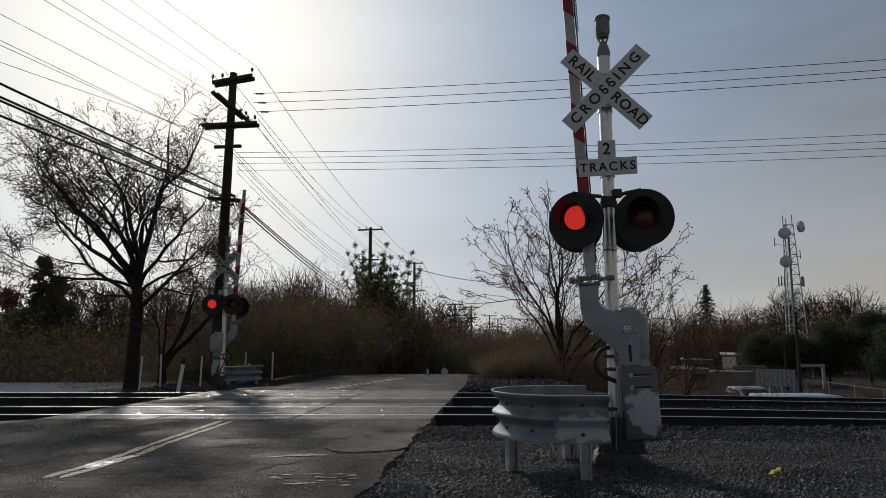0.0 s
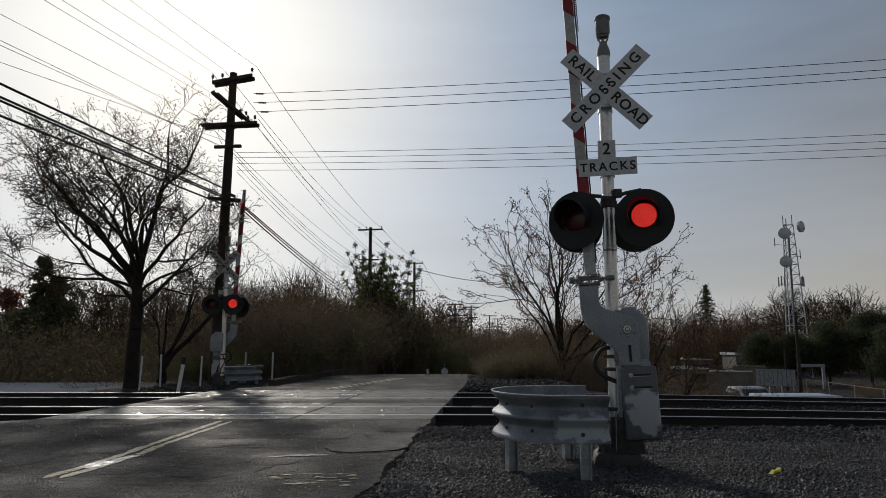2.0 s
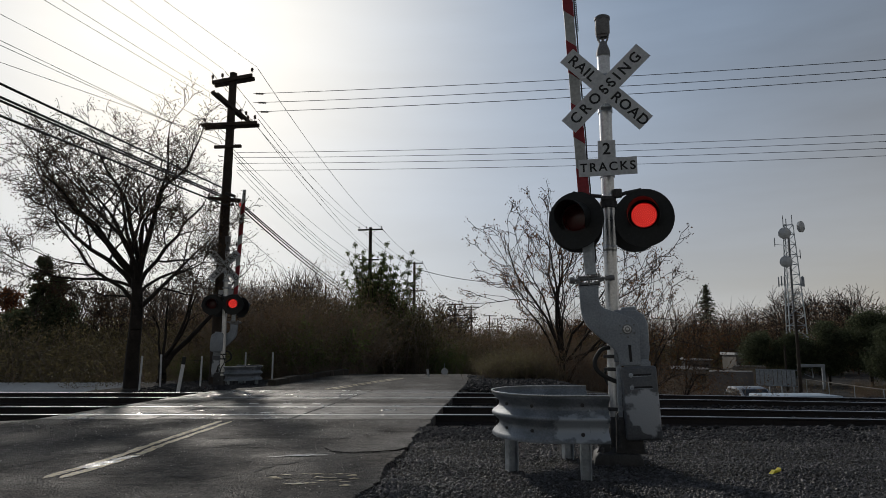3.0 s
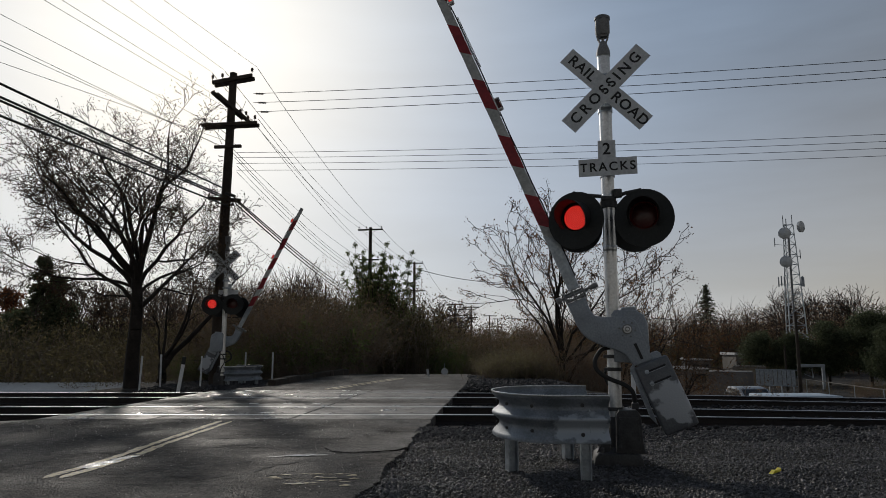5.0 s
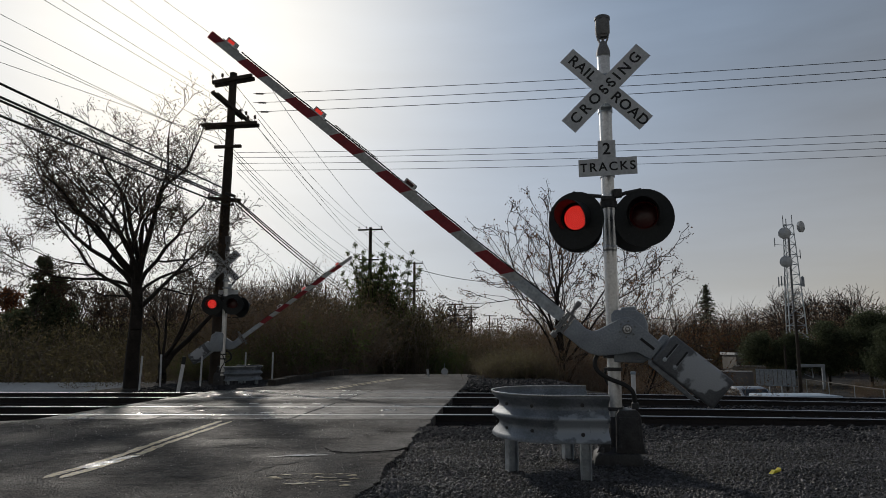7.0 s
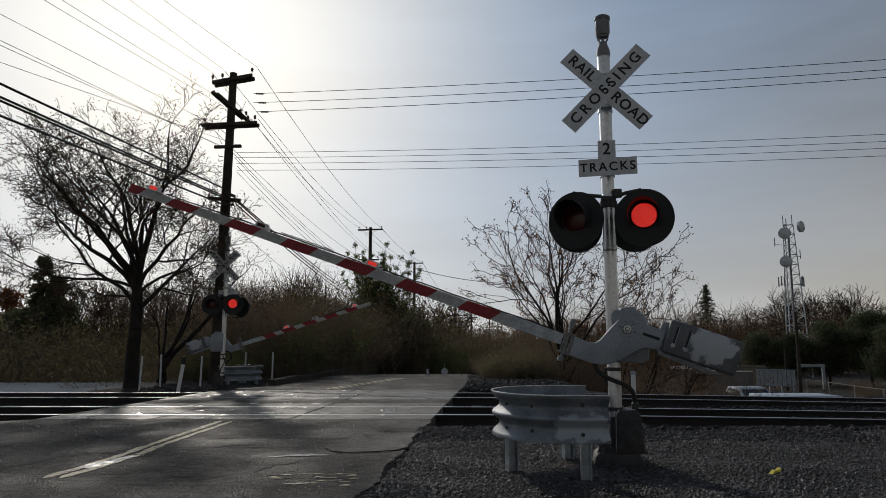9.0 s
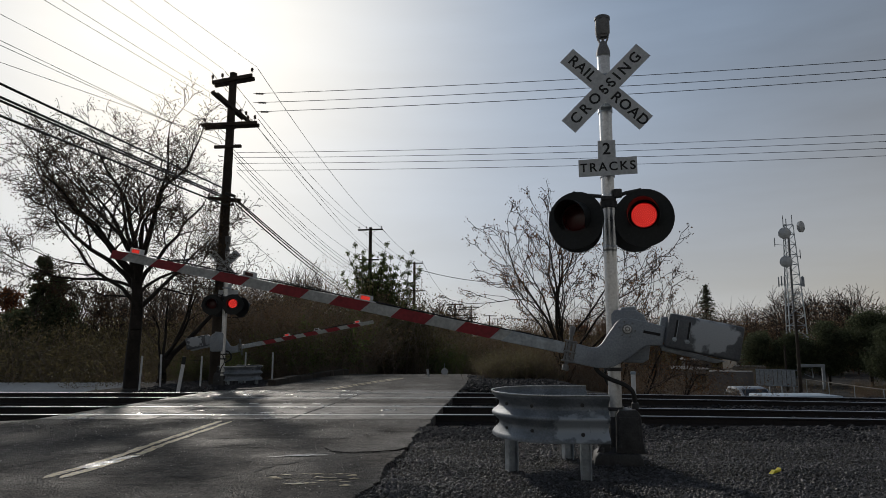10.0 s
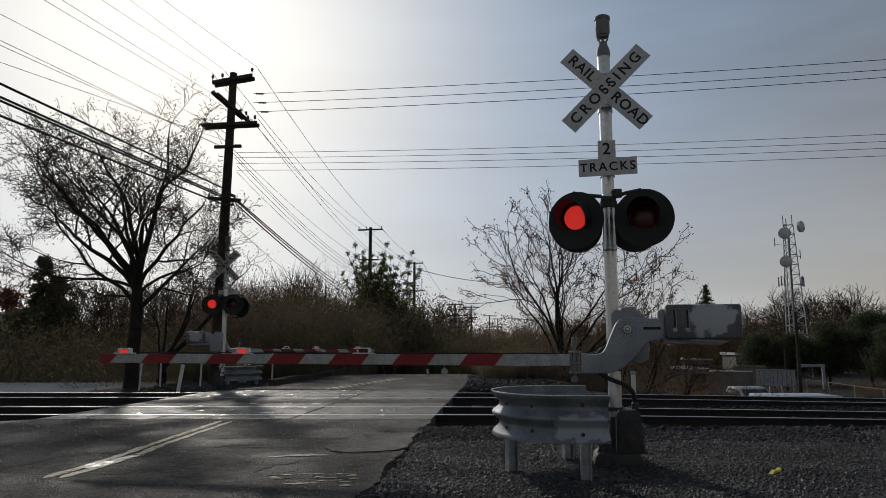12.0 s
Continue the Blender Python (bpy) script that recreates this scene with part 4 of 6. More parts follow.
    box(bm, (-0.6, -0.0, -0.36), (0.02, 0.1, 0.2), 0.006)
    tube(bm, [(-0.57, -0.05, -0.14), (-0.57, -0.05, -0.57)], 0.016, 8)
    lathe(bm, [(0, 0.08), (0.03, 0.075), (0.033, 0.03), (0.025, 0.0), (0.033, -0.02), (0.0, -0.03)], 10, Matrix.Translation((-0.57, -0.05, -0.16)))
    lathe(bm, [(0, 0.03), (0.036, 0.025), (0.036, -0.03), (0, -0.035)], 10, Matrix.Translation((-0.57, -0.05, -0.54)))
    tube(bm, [(-0.56, 0.05, -0.2), (-0.52, 0.06, -0.36), (-0.56, 0.05, -0.5)], 0.013, 6)
    part("arm_clamp", bm, M_DARKGREY, arm, "bolted hinge clamp", smooth=40)
    bm = bmesh.new()
    prism(bm, [(0.36, -0.09), (1.05, -0.13), (0.95, -0.17), (0.4, -0.15)], -0.03, 0.03, 0, 0.008)
    prism(bm, [(0.33, -0.06), (0.33, 0.19), (0.36, 0.215), (0.5, 0.215), (0.5, -0.06)], -0.02, 0.05, 0, 0.008)
    part("counterweight_bar", bm, M_GREYPAINT, arm, smooth=40)
    bm = bmesh.new()
    box(bm, (0.785, -0.07, 0.075), (0.77, 0.1, 0.37), 0.03, seg=3)
    weight = part("counterweight", bm, M_WEIGHT, arm, "dark grey counterweight plate with a pale sprayed patch", smooth=40)
    bm = bmesh.new()
    for x in (0.49, 0.62):
        box(bm, (x, -0.1195, 0.09), (0.022, 0.006, 0.22), 0.002)
    part("weight_slots", bm, M_LETTER, arm)
    for x in (0.49, 0.62):
        bm = bmesh.new()
        lathe(bm, [(0.026, 0), (0.026, 0.006), (0.017, 0.007), (0.017, 0.022), (0, 0.025)], 6, Matrix.Translation((x, -0.12, -0.01)) @ up)
        box(bm, (x + 0.013, -0.123, 0.1), (0.006, 0.008, 0.2), 0.001)
        part("weight_bolt", bm, M_GALV, arm, "worn bolt in its slot", smooth=40)
    bm = bmesh.new()
    lathe(bm, [(0.042, 0.02), (0.042, 0.034), (0.03, 0.036), (0.03, 0.03), (0.016, 0.03), (0.016, 0.052), (0, 0.054)], 16, Matrix.Translation((0, -0.06, 0)) @ up)
    part("shaft_nut", bm, M_ALU, arm, "bright shaft nut", smooth=40)
    lights = [gate_lamp(arm, s, z0 + half(s) + 0.002) for s in lamps_at]
    return sig, arm, pivot, z0, half, lenses, lights


near_signal = crossing_signal(pose(1.90, 7.64, 0, 0, 0, -10), "aluminium crossing signal with crossbuck, red flashers and gate beside the road", 6.37, (6.04, 4.47, 2.97),
                              ((1.45, 1.85), (2.22, 2.63), (3.0, 3.4), (3.77, 4.17), (4.55, 4.95), (5.43, 5.81), (6.23, 6.5)), 0.035)
far_signal = crossing_signal(pose(-6.86, 21.4, -0.17, 0, 0, 176), "aluminium crossing signal with red flashers and gate beyond the tracks", 4.85, (4.35, 3.05, 2.1),
                             ((1.4, 1.75), (2.0, 2.4), (2.7, 3.1), (3.4, 3.8), (4.1, 4.45)), 0.32, 1, 0.15)


def guard_ring(m, label):
    """A bent guard rail on two short posts in front of a signal."""
    ring = empty("guard_rail", m, label, "guard rail", "guard rails")
    line = [(0.36, -0.7), (0.15, -0.7), (-0.1, -0.69)] + [(-0.1 + 0.53 * math.cos(radians(a)), 0.0 + 0.69 * math.sin(radians(a))) for a in range(-96, -271, -8)] + [(0.1, 0.7), (0.45, 0.7)]
    prof = [(0.054, 0.0), (0.058, 0.02), (0.042, 0.045), (-0.016, 0.1), (-0.02, 0.13), (-0.012, 0.15), (0.044, 0.195), (0.058, 0.21), (0.058, 0.23), (0.044, 0.245), (-0.012, 0.29), (-0.02, 0.31), (-0.016, 0.34), (0.042, 0.395), (0.058, 0.42), (0.054, 0.44)]
    bm = bmesh.new()
    P = [Vector((*p, 0)) for p in line]
    sheets = []
    for thick in (0.0, -0.008):
        rows = []
        for i, p in enumerate(P):
            d = (P[min(i + 1, len(P) - 1)] - P[max(i - 1, 0)]).normalized()
            out = Vector((-d.y, d.x, 0)) * -1
            rows.append([bm.verts.new(p + out * (-(o + thick)) + Vector((0, 0, 0.335 + h))) for o, h in prof])
        sheets.append(rows)
    for rows in sheets:
        for a, b in zip(rows, rows[1:]):
            for j in range(len(prof) - 1):
                bm.faces.new((a[j], b[j], b[j + 1], a[j + 1]))
    A, B = sheets
    for a, b, a2, b2 in zip(A, B, A[1:], B[1:]):
        bm.faces.new((a[0], a2[0], b2[0], b[0]))
        bm.faces.new((a[-1], a2[-1], b2[-1], b[-1]))
    for k in (0, -1):
        for j in range(len(prof) - 1):
            bm.faces.new((A[k][j], A[k][j + 1], B[k][j + 1], B[k][j]))
    bmesh.ops.recalc_face_normals(bm, faces=bm.faces[:])
    rim_line = [p + Vector((d.y, -d.x, 0)) * -0.058 + Vector((0, 0, 0.775)) for p, d in ((p, (P[min(i + 1, len(P) - 1)] - P[max(i - 1, 0)]).normalized()) for i, p in enumerate(P))]
    part("beam", bm, M_BEAM, ring, "galvanised corrugated beam", smooth=50)
    # a thin bead of brighter metal along the beam's top edge
    bm = bmesh.new()
    tube(bm, rim_line, 0.009, 6)
    part("rim", bm, M_ALU, ring, "bright metal top edge", smooth=60)
    for a in (-118, -150, 170, 140):
        for z in (0.44, 0.67):
            c, q = math.cos(radians(a)), math.sin(radians(a))
            bm = bmesh.new()
            lathe(bm, [(0.018, 0), (0.016, 0.012), (0, 0.015)], 8, Matrix.Translation((-0.1 + 0.537 * c, 0.695 * q, z)) @ Matrix.Rotation(radians(a), 4, "Z") @ Matrix.Rotation(radians(90), 4, "Y"))
            part("bolt", bm, M_IRON, ring)
    for x, y, r in ((-0.5, -0.1, 10), (0.15, -0.61, -8), (0.2, 0.62, 5)):
        bm = bmesh.new()
        prism(bm, [(-0.075, -0.05), (0.075, -0.05), (0.075, -0.04), (0.008, -0.035), (0.008, 0.035), (0.075, 0.04), (0.075, 0.05), (-0.075, 0.05), (-0.075, 0.04), (-0.008, 0.035), (-0.008, -0.035), (-0.075, -0.04)],
              0, 0.72, 0, 0, Matrix.Rotation(radians(90), 4, "X"))
        part("post", bm, M_GALV, ring, at=pose(x, y, -0.08, 0, 0, r + 90))
    for x, z in ((0.1, 0.42), (0.1, 0.69), (0.3, 0.55)):
        bm = bmesh.new()
        lathe(bm, [(0.02, 0), (0.018, 0.012), (0, 0.016)], 8, Matrix.Translation((x, -0.71 if z > 0.5 and z < 0.6 else -0.76, z)) @ Matrix.Rotation(radians(90), 4, "X"))
        part("bolt", bm, M_IRON, ring)
    return ring


guard_ring(pose(1.2, 7.23, 0), "scratched galvanised guard rail bent round the signal foot")
guard_ring(pose(-6.5, 22.1, -0.2, 0, 0, 180), "galvanised guard rail round the far signal foot")


# ---- utility poles and wires ----
def crossarm(name, parent, c, length, turn, tilt=0.0, pins=(), drop=0.11, braces=True):
    bm = bmesh.new()
    R = Euler((0, radians(tilt), radians(turn))).to_matrix()
    box(bm, c, (length, 0.09, drop), 0.008, rot=R, seg=1)
    arm = part(name, bm, M_POLE, parent)
    if braces:
        bm = bmesh.new()
        for s in (-1, 1):
            a = Vector(c) + R @ Vector((s * 0.45, -0.06, -0.03))
            tube(bm, [a, Vector((c[0], c[1] - 0.14, c[2] - 0.42))], 0.012, 5)
        part("brace", bm, M_IRON, arm)
    for p in pins:
        bm = bmesh.new()
        b = Vector(c) + R @ Vector((p, 0, drop / 2))
        lathe(bm, [(0.012, 0), (0.012, 0.08), (0.05, 0.09), (0.035, 0.12), (0.05, 0.15), (0.03, 0.2), (0, 0.21)], 8, Matrix.Translation(b))
        part("insulator", bm, M_CERAMIC, arm, smooth=40)


def utility_pole(x, y, h, base=0.0, r=0.17, lean=0.0, label="dark weathered wooden utility pole with crossarms"):
    ob = empty("utility_pole", pose(x, y, base, 0, lean, 0), label, "utility pole", "utility poles")
    bm = bmesh.new()
    tube(bm, [(0, 0, -0.5), (0, 0, h * 0.4), (0.0, 0, h)], [r * 1.1, r * 0.95, r * 0.68], 12)
    part("pole_shaft", bm, M_POLE, ob, smooth=60)
    return ob


p1 = utility_pole(-7.32, 22.1, 10.42, 0.0, 0.18, 0.95, "dark wooden utility pole with four levels of crossarms beside the crossing")
crossarm("crossarm", p1, (0.0, -0.14, 10.16), 1.6, -20, -2, (-0.8, -0.4, 0.8), 0.13)
crossarm("crossarm", p1, (0.0, 0.14, 10.16), 1.6, -20, -2, (), 0.13, False)
crossarm("crossarm", p1, (-0.08, -0.16, 9.22), 1.5, 62, 18, (0.6,), 0.12, False)
crossarm("crossarm", p1, (0.1, -0.1, 9.15), 1.6, 62, 18, (0.6,), 0.12, False)
crossarm("crossarm", p1, (0.0, -0.14, 8.58), 1.95, -8, -1, (-0.9, 0.9, 0.65), 0.12)
crossarm("crossarm", p1, (0.0, 0.14, 8.58), 1.95, -8, -1, (), 0.12, False)
crossarm("crossarm", p1, (0.0, -0.14, 7.8), 0.95, -8, -1, (), 0.1, False)
crossarm("crossarm", p1, (0.0, -0.14, 6.0), 1.05, 6, 2, (), 0.12, False)
bm = bmesh.new()
tube(bm, [(0.17, -0.1, 9.4), (0.1, -0.15, 9.0), (-0.25, -0.2, 8.7), (-0.35, -0.2, 8.2), (-0.15, -0.2, 7.8)], 0.008, 5)
tube(bm, [(0.5, -0.1, 9.4), (0.42, -0.15, 9.1), (0.4, -0.15, 8.6)], 0.008, 5)
for z in (6.9, 7.1, 7.3, 7.45):
    tube(bm, [(0.1, -0.2, z), (0.16, -0.26, z - 0.04), (0.22, -0.2, z)], 0.014, 5)
    tube(bm, [(-0.12, -0.2, z), (-0.22, -0.26, z - 0.04), (-0.26, -0.2, z + 0.03)], 0.014, 5)
part("jumper", bm, M_WIRE, p1)
bm = bmesh.new()
box(bm, (0.2, -0.18, 6.15), (0.35, 0.12, 0.1), 0.02, rot=Euler((0, radians(20), 0)).to_matrix())
box(bm, (0.2, -0.2, 5.8), (0.3, 0.12, 0.08), 0.02, rot=Euler((0, radians(-10), 0)).to_matrix())
part("cable_clamp", bm, M_IRON, p1, smooth=40)
p2 = utility_pole(-5.52, 51, 11.5, -1.4)
crossarm("crossarm", p2, (0, -0.14, 11.3), 1.9, 0, -2, (-0.85, -0.3, 0.85))
crossarm("crossarm", p2, (-0.1, -0.14, 9.0), 1.6, 0, 0, (-0.7, 0.7))
p3 = utility_pole(-3.05, 72, 11.5, -1.5)
crossarm("crossarm", p3, (0, -0.14, 11.35), 1.9, 0, 0, (-0.85, -0.3, 0.85))
crossarm("crossarm", p3, (0, -0.14, 8.4), 2.3, 0, 0, (-0.7, 0.7))
for x, y in ((2.6, 146), (6.5, 157), (14, 205), (18.5, 230), (25, 290)):
    p = utility_pole(x, y, 11.6, -1.6, 0.24)
    crossarm("crossarm", p, (0, -0.14, 11.4), 3.6, 0, 0, (), 0.25, False)
    crossarm("crossarm", p, (0, -0.14, 9.0), 3.0, 0, 0, (), 0.25, False)


def wire(a, b, r=0.008, sag=0.3, n=20, run=0.0, group="power lines", name="power_line", label="thin dark overhead power line"):
    """A cable hung from a to b; run: metres that it goes on past b in the same line."""
    a, b = Vector(a), Vector(b)
    b = b + (b - a).normalized() * run
    bm = bmesh.new()
    tube(bm, [a.lerp(b, i / n) + Vector((0, 0, -4 * sag * (i / n) * (1 - i / n))) for i in range(n + 1)], r, 4, cap=False)
    return tagged(part(name, bm, M_WIRE), label, "cable", group)


# towards the west, over the road
for a, b in (((-7.68, 21.4, 10.2), (-8.78, 16.37, 10.03)), ((-7.25, 21.4, 10.25), (-8.1, 16.48, 10.08)), ((-6.17, 21.4, 10.36), (-7.31, 16.66, 10.18)),
             ((-7.85, 21.4, 8.55), (-9.16, 13.21, 8.02)), ((-7.14, 21.4, 8.95), (-8.28, 13.2, 8.33)), ((-7.02, 21.4, 9.06), (-7.91, 13.2, 8.33)), ((-7.38, 21.4, 7.7), (-8.6, 12.47, 7.1)),
             ((-7.1, 21.4, 7.6), (-8.62, 12.51, 7.02)), ((-6.73, 21.4, 7.7), (-9.16, 13.34, 7.03))):
    wire(a, b, 0.0065, 0.0, 12, 30)
for a, b in (((-7.1, 21.3, 6.24), (-8.04, 11.76, 5.94)), ((-7.1, 21.3, 6.0), (-8.04, 11.8, 5.7)), ((-7.1, 21.3, 5.94), (-8.05, 11.82, 5.64)), ((-7.0, 21.3, 5.68), (-8.07, 11.9, 5.38))):
    wire(a, b, 0.026, 0.0, 12, 30, "telephone cables", "telephone_cable", "thick black overhead telephone cable")
# along the tracks
for a, b in (((-6.24, 21.4, 9.43), (12.22, 17.74, 9.43)), ((-6.23, 21.4, 9.12), (12.17, 17.7, 9.12)), ((-6.13, 21.4, 8.81), (11.99, 17.48, 8.81)),
             ((-6.72, 21.4, 7.43), (12.29, 18.13, 7.43)), ((-6.71, 21.4, 7.26), (12.35, 18.25, 7.26)), ((-6.7, 21.4, 7.07), (12.35, 18.27, 7.07)), ((-6.69, 21.4, 6.84), (12.3, 18.22, 6.84))):
    wire(a, b, 0.0095 if a[2] > 8 else 0.007, 0.42, 40, 22)
for z in (9.43, 9.12, 8.81):
    bm = bmesh.new()
    for k in range(5):
        lathe(bm, [(0.012, 0), (0.035, 0.01), (0.035, 0.035), (0.012, 0.045)], 8, Matrix.Translation((-6.15 + 0.05 * k + (9.43 - z) * 0.3, 21.37, z - 0.01 - 0.002 * k)) @ Matrix.Rotation(radians(90), 4, "Y"))
    ob = part("strain_insulator", bm, M_CERAMIC)
    tagged(ob, "brown strain insulator on an overhead line", "insulator", "strain insulators")
# along the road to the next poles
for a, b, s in (((-7.68, 21.5, 10.2), (-6.35, 51, 10.05), 0.5), ((-7.25, 21.5, 10.25), (-5.8, 51, 10.05), 0.5), ((-6.17, 21.5, 10.36), (-4.65, 51, 10.0), 0.5),
                ((-7.85, 21.5, 8.55), (-6.3, 51, 7.8), 0.4), ((-6.08, 21.5, 8.6), (-4.9, 51, 7.8), 0.4), ((-6.3, 21.5, 8.6), (-5.0, 51, 7.8), 0.5),
                ((-6.9, 21.5, 7.5), (-5.6, 51, 6.6), 0.5), ((-6.8, 21.5, 7.3), (-5.6, 51, 6.4), 0.5), ((-6.7, 21.5, 7.0), (-5.6, 51, 6.2), 0.5), ((-6.7, 21.5, 6.8), (-5.6, 51, 6.0), 0.5)):
    wire(a, b, 0.0115, s)
for a, b in (((-6.8, 21.6, 6.0), (-7.5, 51, 5.6)), ((-6.75, 21.6, 5.9), (-7.55, 51, 5.4)), ((-6.7, 21.6, 5.75), (-7.6, 51, 5.2))):
    wire(a, b, 0.03, 0.15, 20, 0, "telephone cables", "telephone_cable", "thick black overhead telephone cable")
for a, b in (((-6.35, 51, 10.05), (-3.9, 72, 9.95)), ((-5.8, 51, 10.05), (-3.35, 72, 9.95)), ((-4.65, 51, 10.0), (-2.2, 72, 9.95)), ((-4.9, 51, 7.8), (-2.3, 72, 7.0))):
    wire(a, b, 0.016, 0.35)
for a, b in (((-3.9, 72, 9.95), (1.2, 146, 9.9)), ((-2.2, 72, 9.95), (4.2, 146, 9.9)), ((-2.3, 72, 7.0), (3.6, 146, 7.4)), ((1.2, 146, 9.9), (5, 157, 9.9)), ((4.2, 146, 9.9), (8, 157, 9.9)), ((5, 157, 9.9), (13, 205, 9.9)), ((8, 157, 9.9), (15, 205, 9.9))):
    wire(a, b, 0.02, 1.6)
wire((-3.0, 71.9, 9.3), (8.5, 58, 6.4), 0.03, 0.5)
wire((-7.0, 21.5, 5.3), (-5.4, 45, 3.2), 0.01, 0.5)


# ---- trees and brush ----
def limb_mesh(name, segs, sides, material, parent):
    """Tapered sticks: rows of x0 y0 z0 r0 x1 y1 z1 r1."""
    s = np.array(segs, float)
    a, b, ra, rb = s[:, 0:3], s[:, 4:7], s[:, 3], s[:, 7]
    d = b - a
    d /= np.linalg.norm(d, axis=1, keepdims=True) + 1e-9
    ref = np.where(np.abs(d[:, 2:3]) < 0.9, np.array([[0, 0, 1.0]]), np.array([[1.0, 0, 0]]))
    u = np.cross(d, ref)
    u /= np.linalg.norm(u, axis=1, keepdims=True) + 1e-9
    w = np.cross(d, u)
    ang = np.arange(sides) * 2 * np.pi / sides
    ring = u[:, None] * np.cos(ang)[None, :, None] + w[:, None] * np.sin(ang)[None, :, None]
    v = np.concatenate([a[:, None] + ring * ra[:, None, None], b[:, None] + ring * rb[:, None, None]], 1)
    k = np.arange(sides)
    q = np.stack([k, (k + 1) % sides, (k + 1) % sides + sides, k + sides], 1)
    f = (q[None] + (np.arange(len(s)) * 2 * sides)[:, None, None]).reshape(-1, 4)
    return raw(name, v.reshape(-1, 3), f, material, parent, smooth=True)


def leaf_mesh(name, pts, size, material, parent, rng, droop=0.3, slim=0.5):
    """Small folded leaves at the points."""
    n = len(pts)
    pts = np.asarray(pts)
    d = rng.normal(size=(n, 3))
    d[:, 2] -= droop
    d /= np.linalg.norm(d, axis=1, keepdims=True)
    e = np.cross(d, rng.normal(size=(n, 3)))
    e /= np.linalg.norm(e, axis=1, keepdims=True) + 1e-9
    s = rng.uniform(size[0], size[1], (n, 1))
    nrm = np.cross(d, e)
    v = np.stack([pts, pts + d * s * 0.5 + e * s * slim * 0.5 + nrm * s * 0.12, pts + d * s, pts + d * s * 0.5 - e * s * slim * 0.5 + nrm * s * 0.12], 1).reshape(-1, 3)
    f = np.arange(n * 4).reshape(-1, 4)
    return raw(name, v, f, material, parent)


def grow(rng, segs, tips, p, d, length, r, level, last, fan, lift, kids, wob=0.16, rmin=0.006):
    steps = 4 if level < 2 else 3
    for i in range(steps):
        d = d + Vector(rng.normal(0, wob, 3)) + Vector((0, 0, lift))
        d.normalize()
        q = p + d * (length / steps)
        r2 = r * (0.88 if level < 2 else 0.8)
        segs[0 if r > 0.022 else 1].append((*p, max(r, rmin), *q, max(r2, rmin)))
        p, r = q, r2
        if level < last and (i > 0 or level > 0):
            for _ in range(kids[min(level, len(kids) - 1)]):
                if rng.random() < 0.85:
                    side = Vector(rng.normal(0, 1, 3)).cross(d).normalized()
                    nd = (d * math.cos(fan) + side * math.sin(fan)).normalized()
                    grow(rng, segs, tips, p, nd, length * (rng.uniform(0.5, 0.82) if level == 0 else rng.uniform(0.4, 0.66)), r * rng.uniform(0.45, 0.65), level + 1, last, fan, lift * 0.6, kids, wob, rmin)
    if level < min(last, 3):
        # the branch runs on, thinner
        grow(rng, segs, tips, p, d, length * 0.62, r * 0.85, level + 1, last, fan, lift, kids, wob, rmin)
    tips.append((tuple(p), tuple(d)))


def bare_tree(name, x, y, z, seed, trunk, limbs, leaf_mat, per_tip, leaf_size, label, last=4, fan=0.75, kids=(1, 1, 2, 2), twig=M_TWIG, spray=0.16, wob=0.16, rmin=0.006):
    """trunk: height and radius; limbs: rows of bearing, steepness in degrees, length and radius, start height."""
    rng = np.random.default_rng(seed)
    ob = empty(name, pose(x, y, z), label, "tree", "bare trees")
    segs, tips = ([], []), []
    p, r = Vector((0, 0, -0.3)), trunk[1] * 1.25
    for i in range(6):
        q = Vector((0.04 * math.sin(i * 1.3 + seed), 0.04 * math.cos(i * 1.7), trunk[0] * (i + 1) / 6))
        r2 = trunk[1] * (1.05 - 0.06 * i)
        segs[0].append((*p, r, *q, r2))
        p, r = q, r2
    for bear, steep, length, rad, start, *bend in limbs:
        a, e = radians(bear), radians(steep)
        d = Vector((math.cos(a) * math.cos(e), math.sin(a) * math.cos(e), math.sin(e)))
        grow(rng, segs, tips, Vector((0, 0, start)), d, length, rad * 1.1, 0, last, fan, bend[0] if bend else 0.03, kids, wob, rmin)
    big = limb_mesh("trunk", segs[0], 7, M_BARK, ob)
    tagged(limb_mesh("twigwork", segs[1], 3, twig, ob), kind="stuff")
    if per_tip:
        pts = np.array([t[0] for t in tips])
        pts = np.repeat(pts, per_tip, 0) + rng.uniform(-spray, spray, (len(pts) * per_tip, 3))
        leaf_mesh("crown", pts, leaf_size, leaf_mat, ob, rng, 0.6)
    return ob


bare_tree("bare_tree", -9.3, 20.6, -0.05, 11, (3.5, 0.2),
          ((182, 40, 2.9, 0.08, 2.9, -0.03), (174, 52, 2.9, 0.075, 3.2, -0.02), (186, 30, 2.6, 0.05, 3.0, -0.04), (200, 60, 2.7, 0.07, 3.3, 0.02), (112, 84, 2.7, 0.1, 3.3), (80, 76, 2.6, 0.09, 3.1), (50, 62, 2.1, 0.07, 3.0),
           (42, 36, 2.0, 0.07, 2.3, 0.04), (60, 48, 1.8, 0.05, 2.8), (250, 58, 2.4, 0.07, 3.1), (300, 60, 2.2, 0.065, 3.0), (140, 56, 2.5, 0.07, 3.1), (165, 72, 2.8, 0.07, 3.3), (170, 10, 1.5, 0.035, 2.7, -0.04), (190, 48, 2.6, 0.06, 2.5, -0.04)),
          M_POD, 4, (0.035, 0.085), "large leafless tree with dark trunk and hanging seed pods", last=4, fan=0.74, kids=(1, 1, 1, 2), rmin=0.0085, wob=0.2, spray=0.14)
